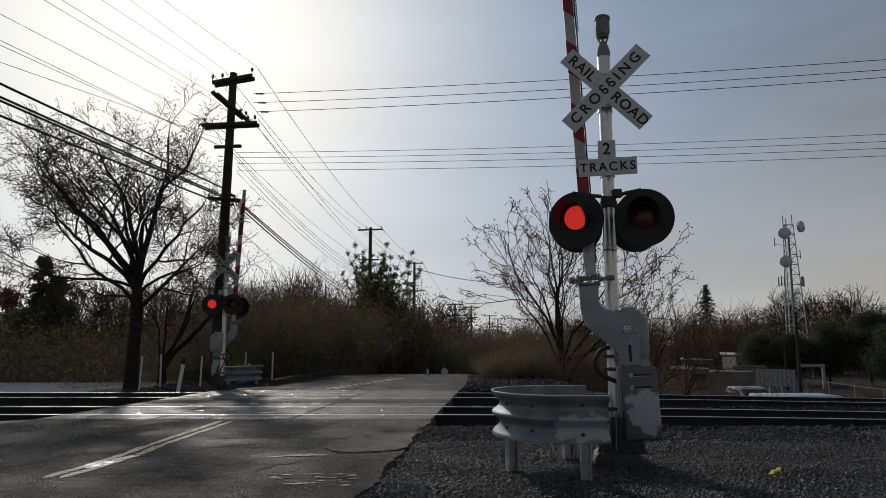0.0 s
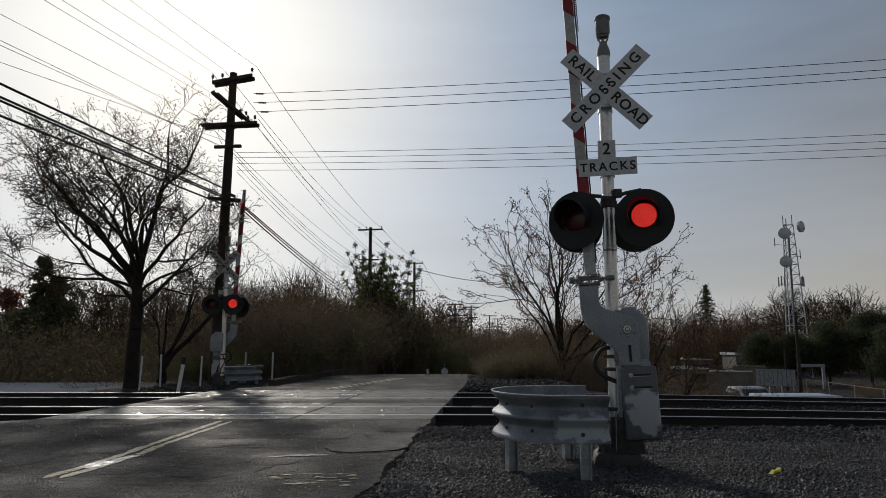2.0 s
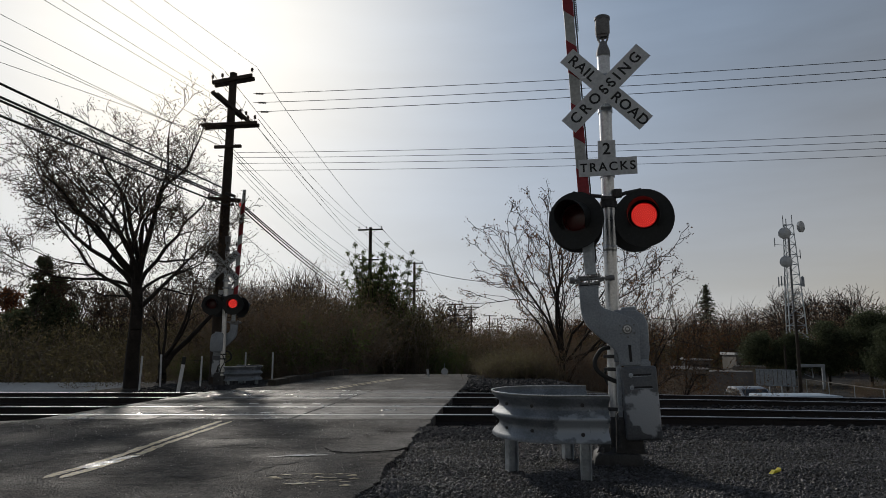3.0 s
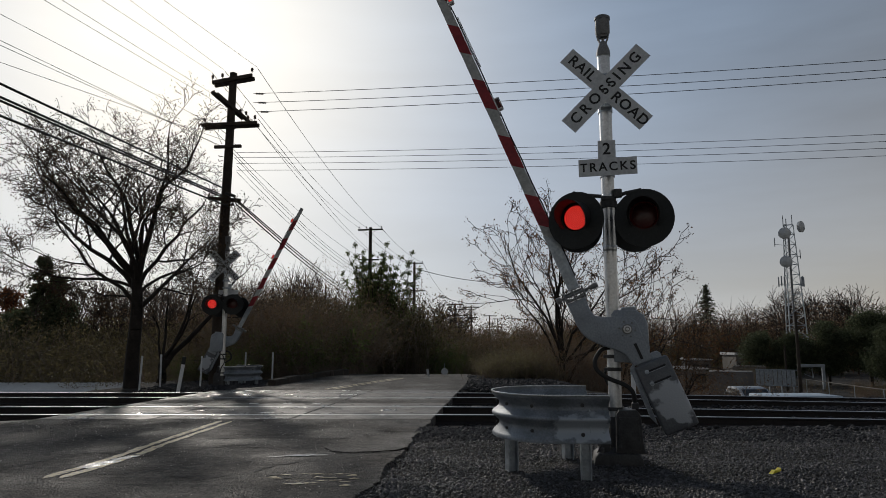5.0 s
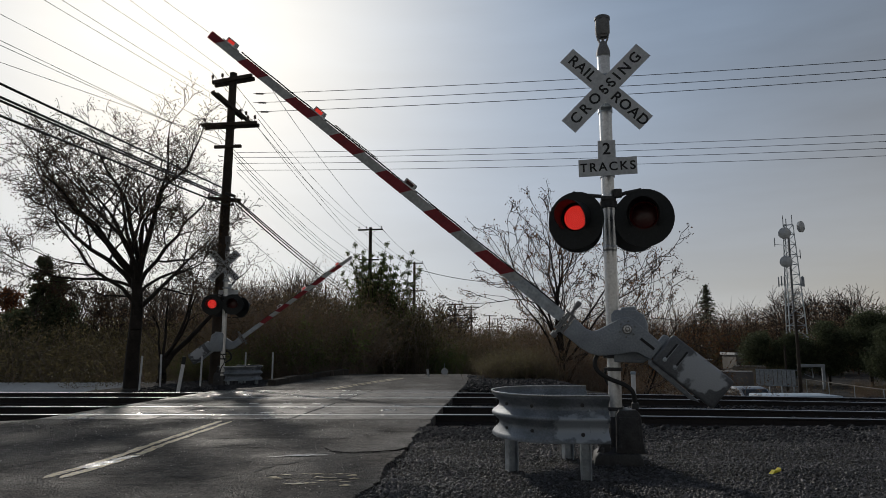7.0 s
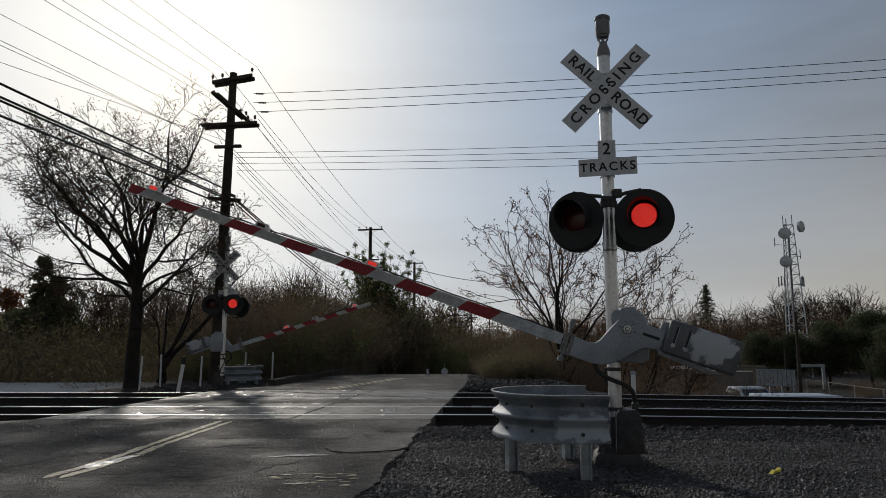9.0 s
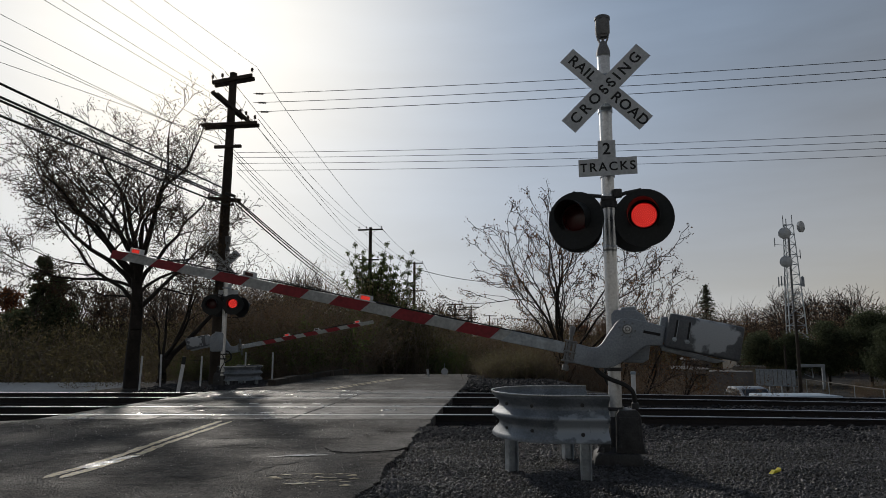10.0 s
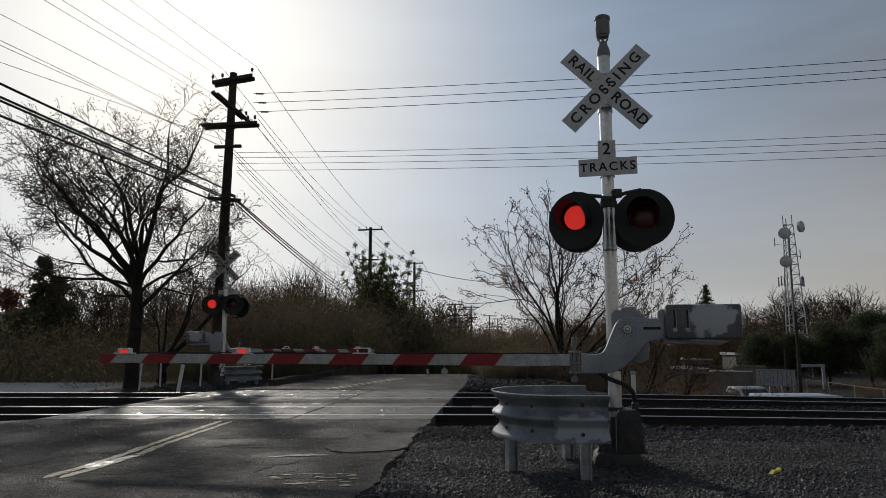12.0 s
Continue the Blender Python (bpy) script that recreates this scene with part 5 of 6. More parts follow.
bare_tree("bare_tree", -9.55, 23.4, -0.1, 12, (0.7, 0.15), ((8, 58, 2.5, 0.1, 0.5, 0.03), (350, 46, 2.0, 0.05, 0.9), (40, 70, 2.6, 0.06, 0.6), (160, 64, 1.8, 0.04, 0.6), (80, 60, 2.2, 0.05, 0.6)),
          M_POD, 4, (0.035, 0.08), "leafless tree leaning beside the utility pole", last=4, fan=0.66, kids=(1, 1, 1, 1), rmin=0.0085, wob=0.17)
bare_tree("bare_tree", 4.4, 25.5, -1.4, 13, (2.7, 0.1),
          ((182, 48, 2.4, 0.05, 2.2, 0.09), (172, 60, 2.7, 0.055, 2.4, 0.09), (150, 70, 2.8, 0.055, 2.6, 0.09), (95, 84, 2.8, 0.065, 2.6, 0.09), (60, 80, 2.8, 0.055, 2.4, 0.09), (20, 64, 3.0, 0.055, 1.6, 0.09), (5, 50, 3.0, 0.05, 1.8, 0.09), (350, 34, 2.8, 0.045, 2.0, -0.01),
           (260, 74, 2.6, 0.05, 2.4, 0.09), (200, 66, 2.4, 0.045, 1.8, 0.09), (15, 74, 2.7, 0.055, 0.8, 0.09), (165, 80, 2.6, 0.05, 1.0, 0.09)),
          M_BROWNLEAF, 9, (0.04, 0.1), "slender multi-stemmed tree with sparse brown leaves", last=4, fan=0.7, kids=(1, 1, 0, 1), spray=0.12, rmin=0.0115, wob=0.16, twig=M_BARK)
bare_tree("bare_tree", 7.2, 27.0, -2.4, 14, (1.2, 0.09), ((20, 56, 2.7, 0.05, 0.6), (160, 66, 2.5, 0.05, 0.8), (90, 76, 2.7, 0.05, 1.0), (335, 52, 2.8, 0.05, 0.9), (240, 68, 2.4, 0.05, 1.0)),
          M_BROWNLEAF, 2, (0.05, 0.1), "thin bare tree on the embankment", last=4, fan=0.66, kids=(1, 1, 0, 1), wob=0.16, rmin=0.0115)
bare_tree("bare_tree", 10.4, 30.5, -3.0, 15, (1.4, 0.08), ((150, 64, 2.0, 0.05, 0.8), (30, 60, 2.0, 0.05, 0.8), (90, 78, 2.1, 0.05, 1.0), (300, 60, 1.9, 0.045, 1.0), (210, 58, 1.8, 0.045, 0.7)),
          M_BROWNLEAF, 2, (0.05, 0.1), "low bare tree between the tracks and the yard", last=4, fan=0.7, kids=(1, 1, 1, 1), wob=0.16, rmin=0.008)


def brush_kind(seed, h, w, stems, leaves, leaf_mat, size, label, name="bush", slim=0.5, spread=0.5):
    """One shrub: many thin arching stems from the ground and loose leaves along them."""
    rng = np.random.default_rng(seed)
    ob = empty(name, pose(0, 0, 0), label, "shrub", "roadside brush")
    segs, pts = [], []
    for _ in range(stems):
        a, lean = rng.uniform(0, 6.283), abs(rng.normal(0, spread))
        base = Vector((rng.normal(0, w * 0.3), rng.normal(0, w * 0.3), -0.1))
        d = Vector((math.cos(a) * lean, math.sin(a) * lean, 1)).normalized()
        p, r, L = base, rng.uniform(0.008, 0.022), h * rng.uniform(0.55, 1.05)
        k = 7
        for i in range(k):
            d = (d + Vector(rng.normal(0, 0.13, 3)) + Vector((0, 0, -0.02 * i))).normalized()
            q = p + d * (L / k)
            segs.append((*p, r, *q, r * 0.8))
            if i > 1:
                side = d.cross(Vector(rng.normal(0, 1, 3))).normalized()
                t = q + (d * 0.6 + side * 0.8) * rng.uniform(0.2, 0.5) * h * 0.22
                segs.append((*q, r * 0.6, *t, r * 0.25))
                pts += [tuple(q), tuple(t), tuple(q.lerp(t, 0.5))]
            p, r = q, r * 0.8
    tagged(limb_mesh("stemwork", segs, 3, M_STEM, ob), kind="stuff")
    pts = np.array(pts)
    pick = pts[rng.integers(0, len(pts), leaves)] + np.clip(rng.normal(0, h * 0.04, (leaves, 3)), -h * 0.06, h * 0.06)
    leaf_mesh("foliage", pick, size, leaf_mat, ob, rng, 0.2, slim)
    return ob


PLANTED = []


def plant(kinds, spots, seed):
    """Sets copies of the shrubs at spots: x, y, height factor."""
    rng = np.random.default_rng(seed)
    for x, y, s in spots:
        i = int(rng.integers(0, len(kinds)))
        m = pose(x, y, float(lie(x, y)) - 0.05, 0, 0, rng.uniform(0, 360)) @ Matrix.Diagonal((s * rng.uniform(0.9, 1.2), s * rng.uniform(0.9, 1.2), s, 1))
        if kinds[i] in PLANTED:
            s0 = kinds[i].scale
            copy_thing(kinds[i], m @ Matrix.Diagonal((1 / s0.x, 1 / s0.y, 1 / s0.z, 1)))
        else:
            kinds[i].matrix_basis = m
            PLANTED.append(kinds[i])


rb = np.random.default_rng(5)
brown = [brush_kind(20 + i, 3.0, 2.0, 76, 1500, M_RUST, (0.045, 0.1), "tangled brown roadside brush") for i in range(2)]
olive = [brush_kind(30 + i, 3.0, 2.2, 60, 2300, M_OLIVE, (0.045, 0.1), "leafy olive roadside brush") for i in range(3)]
green = [brush_kind(40 + i, 2.4, 2.2, 44, 2400, M_GREEN, (0.06, 0.13), "green leafy bush beside the road") for i in range(2)]
twiggy = [brush_kind(60 + i, 4.4, 2.4, 52, 1000, M_RUST, (0.05, 0.1), "tall twiggy half-bare brush", spread=0.35) for i in range(2)]
grass = [brush_kind(50 + i, 1.2, 1.2, 80, 1500, M_STRAW, (0.1, 0.28), "tall dry straw-coloured grass", "grass_tuft", 0.06, 0.3) for i in range(2)]
# the thicket on the far side, west of the road
plant(brown + olive + green, [(rb.uniform(-8.5, -5.2) - 0.0 * k, rb.uniform(25.5, 31), rb.uniform(0.45, 1.05)) for k in range(18)], 1)
plant(olive + brown + green + twiggy, [(rb.uniform(-11, -4.0), rb.uniform(31, 42), rb.uniform(0.8, 1.5)) for k in range(34)], 2)
plant(twiggy, [(rb.uniform(-8.2, -5.6), rb.uniform(26.5, 32), rb.uniform(0.7, 1.0)) for k in range(9)], 21)
plant(olive, [(rb.uniform(-7.8, -5.2), rb.uniform(38, 42), rb.uniform(1.5, 1.85)) for k in range(6)], 22)
plant(twiggy, [(rb.uniform(-4.2, -0.6), rb.uniform(58, 68), rb.uniform(1.3, 1.75)) for k in range(9)], 23)
plant(olive + green, [(rb.uniform(-8, -1.6), rb.uniform(43, 60), rb.uniform(1.2, 2.1)) for k in range(26)], 3)
plant(green, [(rb.uniform(-2.2, 0.8), rb.uniform(42, 58), rb.uniform(0.8, 1.3)) for k in range(10)], 4)
# the bank east of the road
plant(brown + olive, [(rb.uniform(0.9, 6.5), rb.uniform(44, 62), rb.uniform(0.9, 1.35)) for k in range(16)], 24)
plant(brown, [(rb.uniform(3.8, 8.0), rb.uniform(23.5, 29), rb.uniform(0.6, 1.0)) for k in range(15)], 5)
plant(brown + olive, [(rb.uniform(4, 9), rb.uniform(30, 45), rb.uniform(0.8, 1.25)) for k in range(14)], 6)
plant(grass, [(rb.uniform(1.9, 4.0), rb.uniform(24.5, 31), rb.uniform(0.55, 1.1)) for k in range(24)], 7)
plant(brown, [(rb.uniform(8.8, 12.6), rb.uniform(27, 34), rb.uniform(0.75, 1.2)) for k in range(12)], 26)
plant(olive + brown, [(rb.uniform(20, 31), rb.uniform(62, 74), rb.uniform(0.45, 0.95)) for k in range(20)], 25)
plant(brown + twiggy, [(rb.uniform(14, 19.8), rb.uniform(50, 57), rb.uniform(0.5, 0.85)) for k in range(10)], 27)
plant(olive + brown, [(rb.uniform(32.5, 42), rb.uniform(53, 64), rb.uniform(0.25, 0.6)) for k in range(22)], 29)
# weeds round the far signal
plant(olive + green + brown, [(rb.uniform(-9.3, -5.9), rb.uniform(23.2, 27), rb.uniform(0.22, 0.55)) for k in range(20)], 28)
# behind the large tree and along the west side
plant(olive + twiggy, [(rb.uniform(-15, -9), rb.uniform(28.5, 34), rb.uniform(0.6, 1.2)) for k in range(18)], 8)
plant(olive, [(rb.uniform(-28, -13), rb.uniform(31, 42), rb.uniform(1.0, 1.9)) for k in range(30)], 9)


def leafy_tree(name, x, y, z, h, w, n, size, leaf_mat, seed, label, low=0.25, pointed=0.0, clumps=26, category="tree"):
    """Trunk, limbs and a crown of leaf clumps with gaps; pointed: 0 round, 1 a cone."""
    rng = np.random.default_rng(seed)
    ob = empty(name, pose(x, y, z), label, category, "leafy trees")
    segs, pts = [(0, 0, -0.3, h * 0.025, 0, 0, h * 0.5, h * 0.016), (0, 0, h * 0.5, h * 0.016, 0, 0, h * 0.93, h * 0.004)], []
    for k in range(clumps):
        t = rng.uniform(0, 1) ** (1.0 + 0.4 * pointed)
        zz = h * (low + (1 - low) * t)
        reach = w * ((1 - t) ** 0.9 * pointed + (1 - pointed) * math.sqrt(max(0.05, 1 - (2 * t - 0.9) ** 2 * 0.95))) * rng.uniform(0.35, 1.0)
        a = rng.uniform(0, 6.283)
        c = Vector((math.cos(a) * reach, math.sin(a) * reach, zz))
        s = Vector((0, 0, max(h * 0.15, zz - reach * (0.5 - 0.4 * pointed))))
        segs.append((*s, h * 0.007, *c, h * 0.002))
        cnt = int(n / clumps)
        rad = w * rng.uniform(0.14, 0.3) * (1 - pointed + pointed * (0.25 + 0.75 * (1 - t)))
        pts.append(np.array(c)[None] + np.clip(rng.normal(0, 1, (cnt, 3)), -1.6, 1.6) * np.array([[rad, rad, rad * 0.65]]))
        pts.append(np.array(s)[None] + (np.array(c) - np.array(s))[None] * rng.uniform(0.4, 1, (cnt // 4, 1)) + rng.normal(0, rad * 0.4, (cnt // 4, 3)))
    limb_mesh("trunk", segs, 6, M_BARK, ob)
    leaf_mesh("crown", np.concatenate(pts), size, leaf_mat, ob, rng, 0.2, 0.6)
    return ob


def upright_tree(x, y, z, h, leaders, seed, label):
    """Many steep leaders from a short trunk, each a ragged spire of small leaves."""
    rng = np.random.default_rng(seed)
    ob = empty("broadleaf_tree", pose(x, y, z), label, "tree", "leafy trees")
    segs, pts = [(0, 0, -0.3, h * 0.022, 0, 0, h * 0.3, h * 0.018)], []
    for k in range(leaders):
        a, lean, L = rng.uniform(0, 6.283), rng.uniform(0.04, 0.34), h * rng.uniform(0.36, 0.74) * (1.0 if k > 1 else 1.05)
        p, d = Vector((0, 0, h * rng.uniform(0.12, 0.26))), Vector((math.cos(a) * lean, math.sin(a) * lean, 1)).normalized()
        for i in range(9):
            d = (d + Vector(rng.normal(0, 0.07, 3))).normalized()
            q = p + d * (L / 9)
            segs.append((*p, h * 0.008 * (1 - i / 10), *q, h * 0.008 * (1 - (i + 1) / 10)))
            for _ in range(5):
                e = rng.uniform(0, 6.283)
                reach = h * 0.055 * (1.15 - i / 9) * rng.uniform(0.4, 1.2)
                t = q + Vector((math.cos(e) * reach, math.sin(e) * reach, reach * 1.1))
                segs.append((*q, 0.015, *t, 0.006))
                m = int(12 + 34 * (1 - i / 8))
                f = rng.uniform(0.1, 1.1, (m, 1))
                pts.append(np.array(q)[None] * (1 - f) + np.array(t)[None] * f + rng.normal(0, 0.07 + 0.11 * (1 - i / 8), (m, 3)))
            p = q
    limb_mesh("trunk", segs, 5, M_BARK, ob)
    leaf_mesh("crown", np.concatenate(pts), (0.08, 0.17), M_GREEN, ob, rng, 0.1, 0.6)
    return ob


upright_tree(-4.9, 49, -1.4, 11.2, 26, 61, "tall green tree with steep spiky branches rising from the thicket")
upright_tree(-3.7, 48.5, -1.4, 10.0, 18, 62, "green tree with steep branches beside the thicket")
upright_tree(-6.5, 46, -1.4, 7.0, 14, 65, "lower green tree with steep branches in the thicket")
for x, y, h, w, n, k in ((-26.6, 45, 9.5, 1.35, 17000, 0), (-25.3, 44.5, 8.2, 1.3, 13000, 1), (-27.9, 44, 5.7, 1.6, 11000, 2), (-24.2, 44, 6.3, 1.6, 12000, 3), (-26.3, 43, 6.2, 1.9, 12000, 4)):
    leafy_tree("conifer", x, y, -2.6, h, w, n, (0.1, 0.22), M_DARKGREEN, 63 + 7 * k, "dark dense conifer on the lower ground", 0.08, 0.35, 70)


def fir(x, y, z, h, w, seed, label):
    """A layered fir: whorls of drooping boughs set with needle sprays."""
    rng = np.random.default_rng(seed)
    ob = empty("conifer", pose(x, y, z), label, "tree", "leafy trees")
    segs, pts = [(0, 0, -0.3, h * 0.02, 0, 0, h, h * 0.003)], []
    for k in range(30):
        t = k / 30
        zz, reach = h * (0.3 + 0.69 * t), w * (1 - t) ** 0.85 + 0.15
        for b in range(8):
            a = b * 0.785 + k * 0.5 + rng.uniform(-0.25, 0.25)
            rr, zz = reach * rng.uniform(0.45, 1.15), h * (0.3 + 0.69 * t) + rng.uniform(-0.25, 0.25)
            tip = np.array((math.cos(a) * rr, math.sin(a) * rr, zz - rr * 0.22))
            segs.append((0, 0, zz, h * 0.005, *tip, h * 0.001))
            s = rng.uniform(0.1, 1.0, (24, 1))
            pts.append(np.array([[0, 0, zz]]) * (1 - s) + tip[None] * s + rng.normal(0, 1, (24, 3)) * np.array([[0.1, 0.1, 0.08]]) * (0.5 + rr * 0.25))
    limb_mesh("trunk", segs, 5, M_BARK, ob)
    leaf_mesh("crown", np.concatenate(pts), (0.16, 0.32), M_DARKGREEN, ob, rng, 0.4, 0.5)


fir(50.4, 130, -3.0, 15.8, 4.6, 65, "distant pointed fir above the treeline")
leafy_tree("autumn_tree", -38.5, 60, -2.6, 8.5, 2.6, 5000, (0.15, 0.3), M_ORANGE, 66, "reddish autumn tree at the edge of the wood", 0.25, 0.2, 30)
for k, (x, y, h, w, n) in enumerate(((35.2, 76, 5.4, 2.0, 14000), (38.2, 75, 5.2, 2.0, 14000), (41.5, 74, 6.3, 2.3, 16000), (44.8, 72, 7.4, 2.8, 20000), (48.5, 71, 8.6, 3.4, 24000), (43.2, 66, 5.6, 2.2, 14000), (45.5, 64, 6.2, 2.5, 16000))):
    leafy_tree("evergreen_oak", x, y, -3.0, h, w, n, (0.1, 0.24), M_DARKGREEN, 70 + k, "dark rounded evergreen oak behind the yard", 0.24, 0.0, 80)
for k in range(9):
    bare_tree("bare_tree", (-1.5, 1.0, -3.6, 56, 61, 66, 72, 90, 84)[k], (92, 100, 88, 112, 118, 110, 120, 118, 110)[k], -2.4, 90 + k, (3.4 if k > 2 else 2.4, 0.2), [(b, 62, 5.0 if k > 2 else 3.8, 0.12, 2.8 if k > 2 else 2.0) for b in range(int(10 * k), 360, 45)],
              M_ORANGE if k % 2 else M_BROWNLEAF, 1, (0.12, 0.25), "distant bare tree on the skyline", last=3, kids=(1, 1, 2), rmin=0.03, twig=M_BARK)


def far_wood(name, x0, x1, y0, y1, h, count, per, leaf_mat, seed, label, size, hv=0.35, twigs=30):
    """A far belt of trees, seen as one mass."""
    rng = np.random.default_rng(seed)
    pts, segs = [], []
    for _ in range(count):
        x, y = rng.uniform(x0, x1), rng.uniform(y0, y1)
        hh, w = h * rng.uniform(1 - hv, 1 + hv), rng.uniform(1.5, 3.5)
        segs.append((x, y, -3.2, 0.16, x, y, -3 + hh * 0.9, 0.04))
        for _ in range(5):
            a = rng.uniform(0, 6.28)
            q = (x + math.cos(a) * w * 0.8, y + math.sin(a) * w * 0.8, -3 + hh * rng.uniform(0.6, 1.0))
            segs.append((x, y, -3 + hh * 0.35, 0.08, *q, 0.02))
        for _ in range(twigs):
            a, e, up = rng.uniform(0, 6.28), rng.uniform(0.1, 1.0), rng.uniform(0.45, 0.95)
            q = np.array((x + math.cos(a) * w * 0.6 * e, y + math.sin(a) * w * 0.6 * e, -3 + hh * up))
            t = q + np.array((math.cos(a) * 0.5, math.sin(a) * 0.5, rng.uniform(0.5, 1.2))) * rng.uniform(0.3, 1.0) * hh * 0.2
            segs.append((*q, 0.02, *t, 0.008))
        c = np.array([[x, y, -3 + hh * 0.5]])
        pts.append(c + np.clip(rng.normal(0, 1, (per, 3)), -1.7, 1.7) * np.array([[w * 0.6, w * 0.6, hh * 0.24]]))
    p = np.concatenate(pts)
    p[:, 2] = np.maximum(p[:, 2], -3)
    ob = leaf_mesh(name, p, size, leaf_mat, None, rng, 0.1, 0.6)
    tagged(ob, label, "trees", kind="stuff")
    wood = limb_mesh(name + "_stems", segs, 4, M_TWIG, None)
    tagged(wood, "grey-brown stems of the far trees", "trees", kind="stuff")


far_wood("far_wood", 20, 120, 95, 150, 9.4, 230, 1100, M_RUST, 201, "brown winter treeline in the distance", (0.1, 0.24), 0.2, 60)
far_wood("far_wood", 15, 110, 92, 140, 7.4, 60, 900, M_ORANGE, 202, "orange autumn trees in the distance", (0.12, 0.28))
far_wood("far_wood", -10, 30, 100, 260, 8.0, 100, 700, M_RUST, 203, "brown brush along the road in the distance", (0.18, 0.42))
far_wood("far_wood", -70, -29, 46, 72, 5.4, 100, 900, M_OLIVE, 204, "dark trees behind the western yard", (0.08, 0.18), 0.2)
far_wood("far_wood", -27, -9, 46, 72, 8.0, 130, 1100, M_RUST, 206, "brown half-bare trees behind the large tree", (0.07, 0.16), 0.25, 90)
far_wood("far_wood", -29, -9, 42, 50, 5.2, 80, 1500, M_OLIVE, 207, "dark undergrowth behind the large tree", (0.07, 0.16), 0.25)
far_wood("far_wood", 12, 60, 96, 104, 5.0, 60, 800, M_OLIVE, 205, "low scrub round the yard", (0.12, 0.28))


# ---- yard, tower and small things ----
def lattice_tower(x, y, z, h):
    ob = empty("radio_tower", pose(x, y, z), "steel lattice radio tower with dishes and antennas", "tower")
    top, foot = 0.74, 1.8
    legs = []
    for k in range(3):
        a = radians(90 + 120 * k + 12)
        legs.append((Vector((foot * math.cos(a), foot * math.sin(a), 0)), Vector((top * math.cos(a), top * math.sin(a), h))))
        bm = bmesh.new()
        tube(bm, legs[-1], 0.075, 6)
        part("leg", bm, M_GALV, ob)
    n = 15
    for k in range(3):
        a, b = legs[k], legs[(k + 1) % 3]
        bm = bmesh.new()
        for i in range(n):
            p, q = a[0].lerp(a[1], i / n), b[0].lerp(b[1], (i + 1) / n)
            tube(bm, [p, q], 0.035, 4)
            tube(bm, [a[0].lerp(a[1], (i + 1) / n), q], 0.03, 4)
        part("bracing", bm, M_GALV, ob)
    bm = bmesh.new()
    tube(bm, [(-0.1, -0.4, 0), (-0.05, -0.3, h * 0.95)], 0.14, 6)
    part("cable_ladder", bm, M_DARKGREY, ob)
    for cx, cz, yaw in ((-0.8, h - 1.3, -27), (-0.85, h - 5.1, -27), (1.25, h - 0.4, 35)):
        bm = bmesh.new()
        lathe(bm, [(0, -0.25), (0.35, -0.2), (0.72, 0.0), (0.78, 0.3), (0.74, 0.34), (0.0, 0.42)], 20, Matrix.Rotation(radians(90), 4, "X"))
        part("dish", bm, M_PATCH, ob, "grey drum dish antenna", smooth=40, at=pose(cx, -0.8, cz, 0, 0, yaw))
    for dx, z0, z1 in ((-0.7, h - 0.3, h + 1.2), (-0.3, h - 0.5, h + 0.8), (0.5, h - 0.3, h + 1.3), (-2.0, h - 3.0, h - 1.8), (1.3, h - 4.6, h - 3.4)):
        bm = bmesh.new()
        tube(bm, [(dx, -0.4, z0), (dx, -0.4, z1)], 0.06, 5)
        tube(bm, [(dx, -0.4, z0 + 0.3), (0, 0, z0 + 0.2)], 0.03, 4)
        part("antenna", bm, M_GREYPAINT, ob)
    # sector panels on two outriggers
    for s in (-1, 1):
        for k in range(3):
            bm = bmesh.new()
            x = s * (1.15 + 0.26 * k)
            box(bm, (x, -0.6 + 0.25 * k, h - 7.7 + 0.1 * (k % 2)), (0.16, 0.12, 1.3), 0.03, rot=Euler((0, 0, 0.4 * s)).to_matrix())
            tube(bm, [(x, -0.5 + 0.25 * k, h - 8.0), (0.6 * s, 0, h - 8.0)], 0.04, 4)
            part("panel_antenna", bm, M_GREYPAINT, ob, "slim grey panel antenna")
    return ob


lattice_tower(46.3, 90, -3.0, 20.2)

# corrugated roof of a shed below the embankment, west
shed = empty("shed", pose(-17.2, 27.5, 0), "low shed with a bright corrugated metal roof beyond the tracks", "shed")
bm = bmesh.new()
cols = 180
g = []
for k in range(cols + 1):
    x = -6.5 + 13 * k / cols
    zz = 0.1 if k % 4 == 0 else 0.0
    g.append([bm.verts.new((x + 0.0, -3.6, -0.62 + zz)), bm.verts.new((x, 3.2, -0.5 + zz)), bm.verts.new((x, 3.2, -0.54 + zz)), bm.verts.new((x, -3.6, -0.66 + zz))])
for a, b in zip(g, g[1:]):
    for j in range(4):
        bm.faces.new((a[j], b[j], b[(j + 1) % 4], a[(j + 1) % 4]))
bmesh.ops.recalc_face_normals(bm, faces=bm.faces[:])
part("roof", bm, M_ROOFMETAL, shed, "bright corrugated steel roof")
for c, s in (((0, -3.3, -1.75), (12.6, 0.12, 2.15)), ((0, 3.0, -1.7), (12.6, 0.12, 2.2)), ((-6.25, -0.15, -1.75), (0.12, 6.1, 2.15)), ((6.25, -0.15, -1.75), (0.12, 6.1, 2.15))):
    bm = bmesh.new()
    box(bm, c, s, 0.01)
    part("wall", bm, M_WALL, shed)

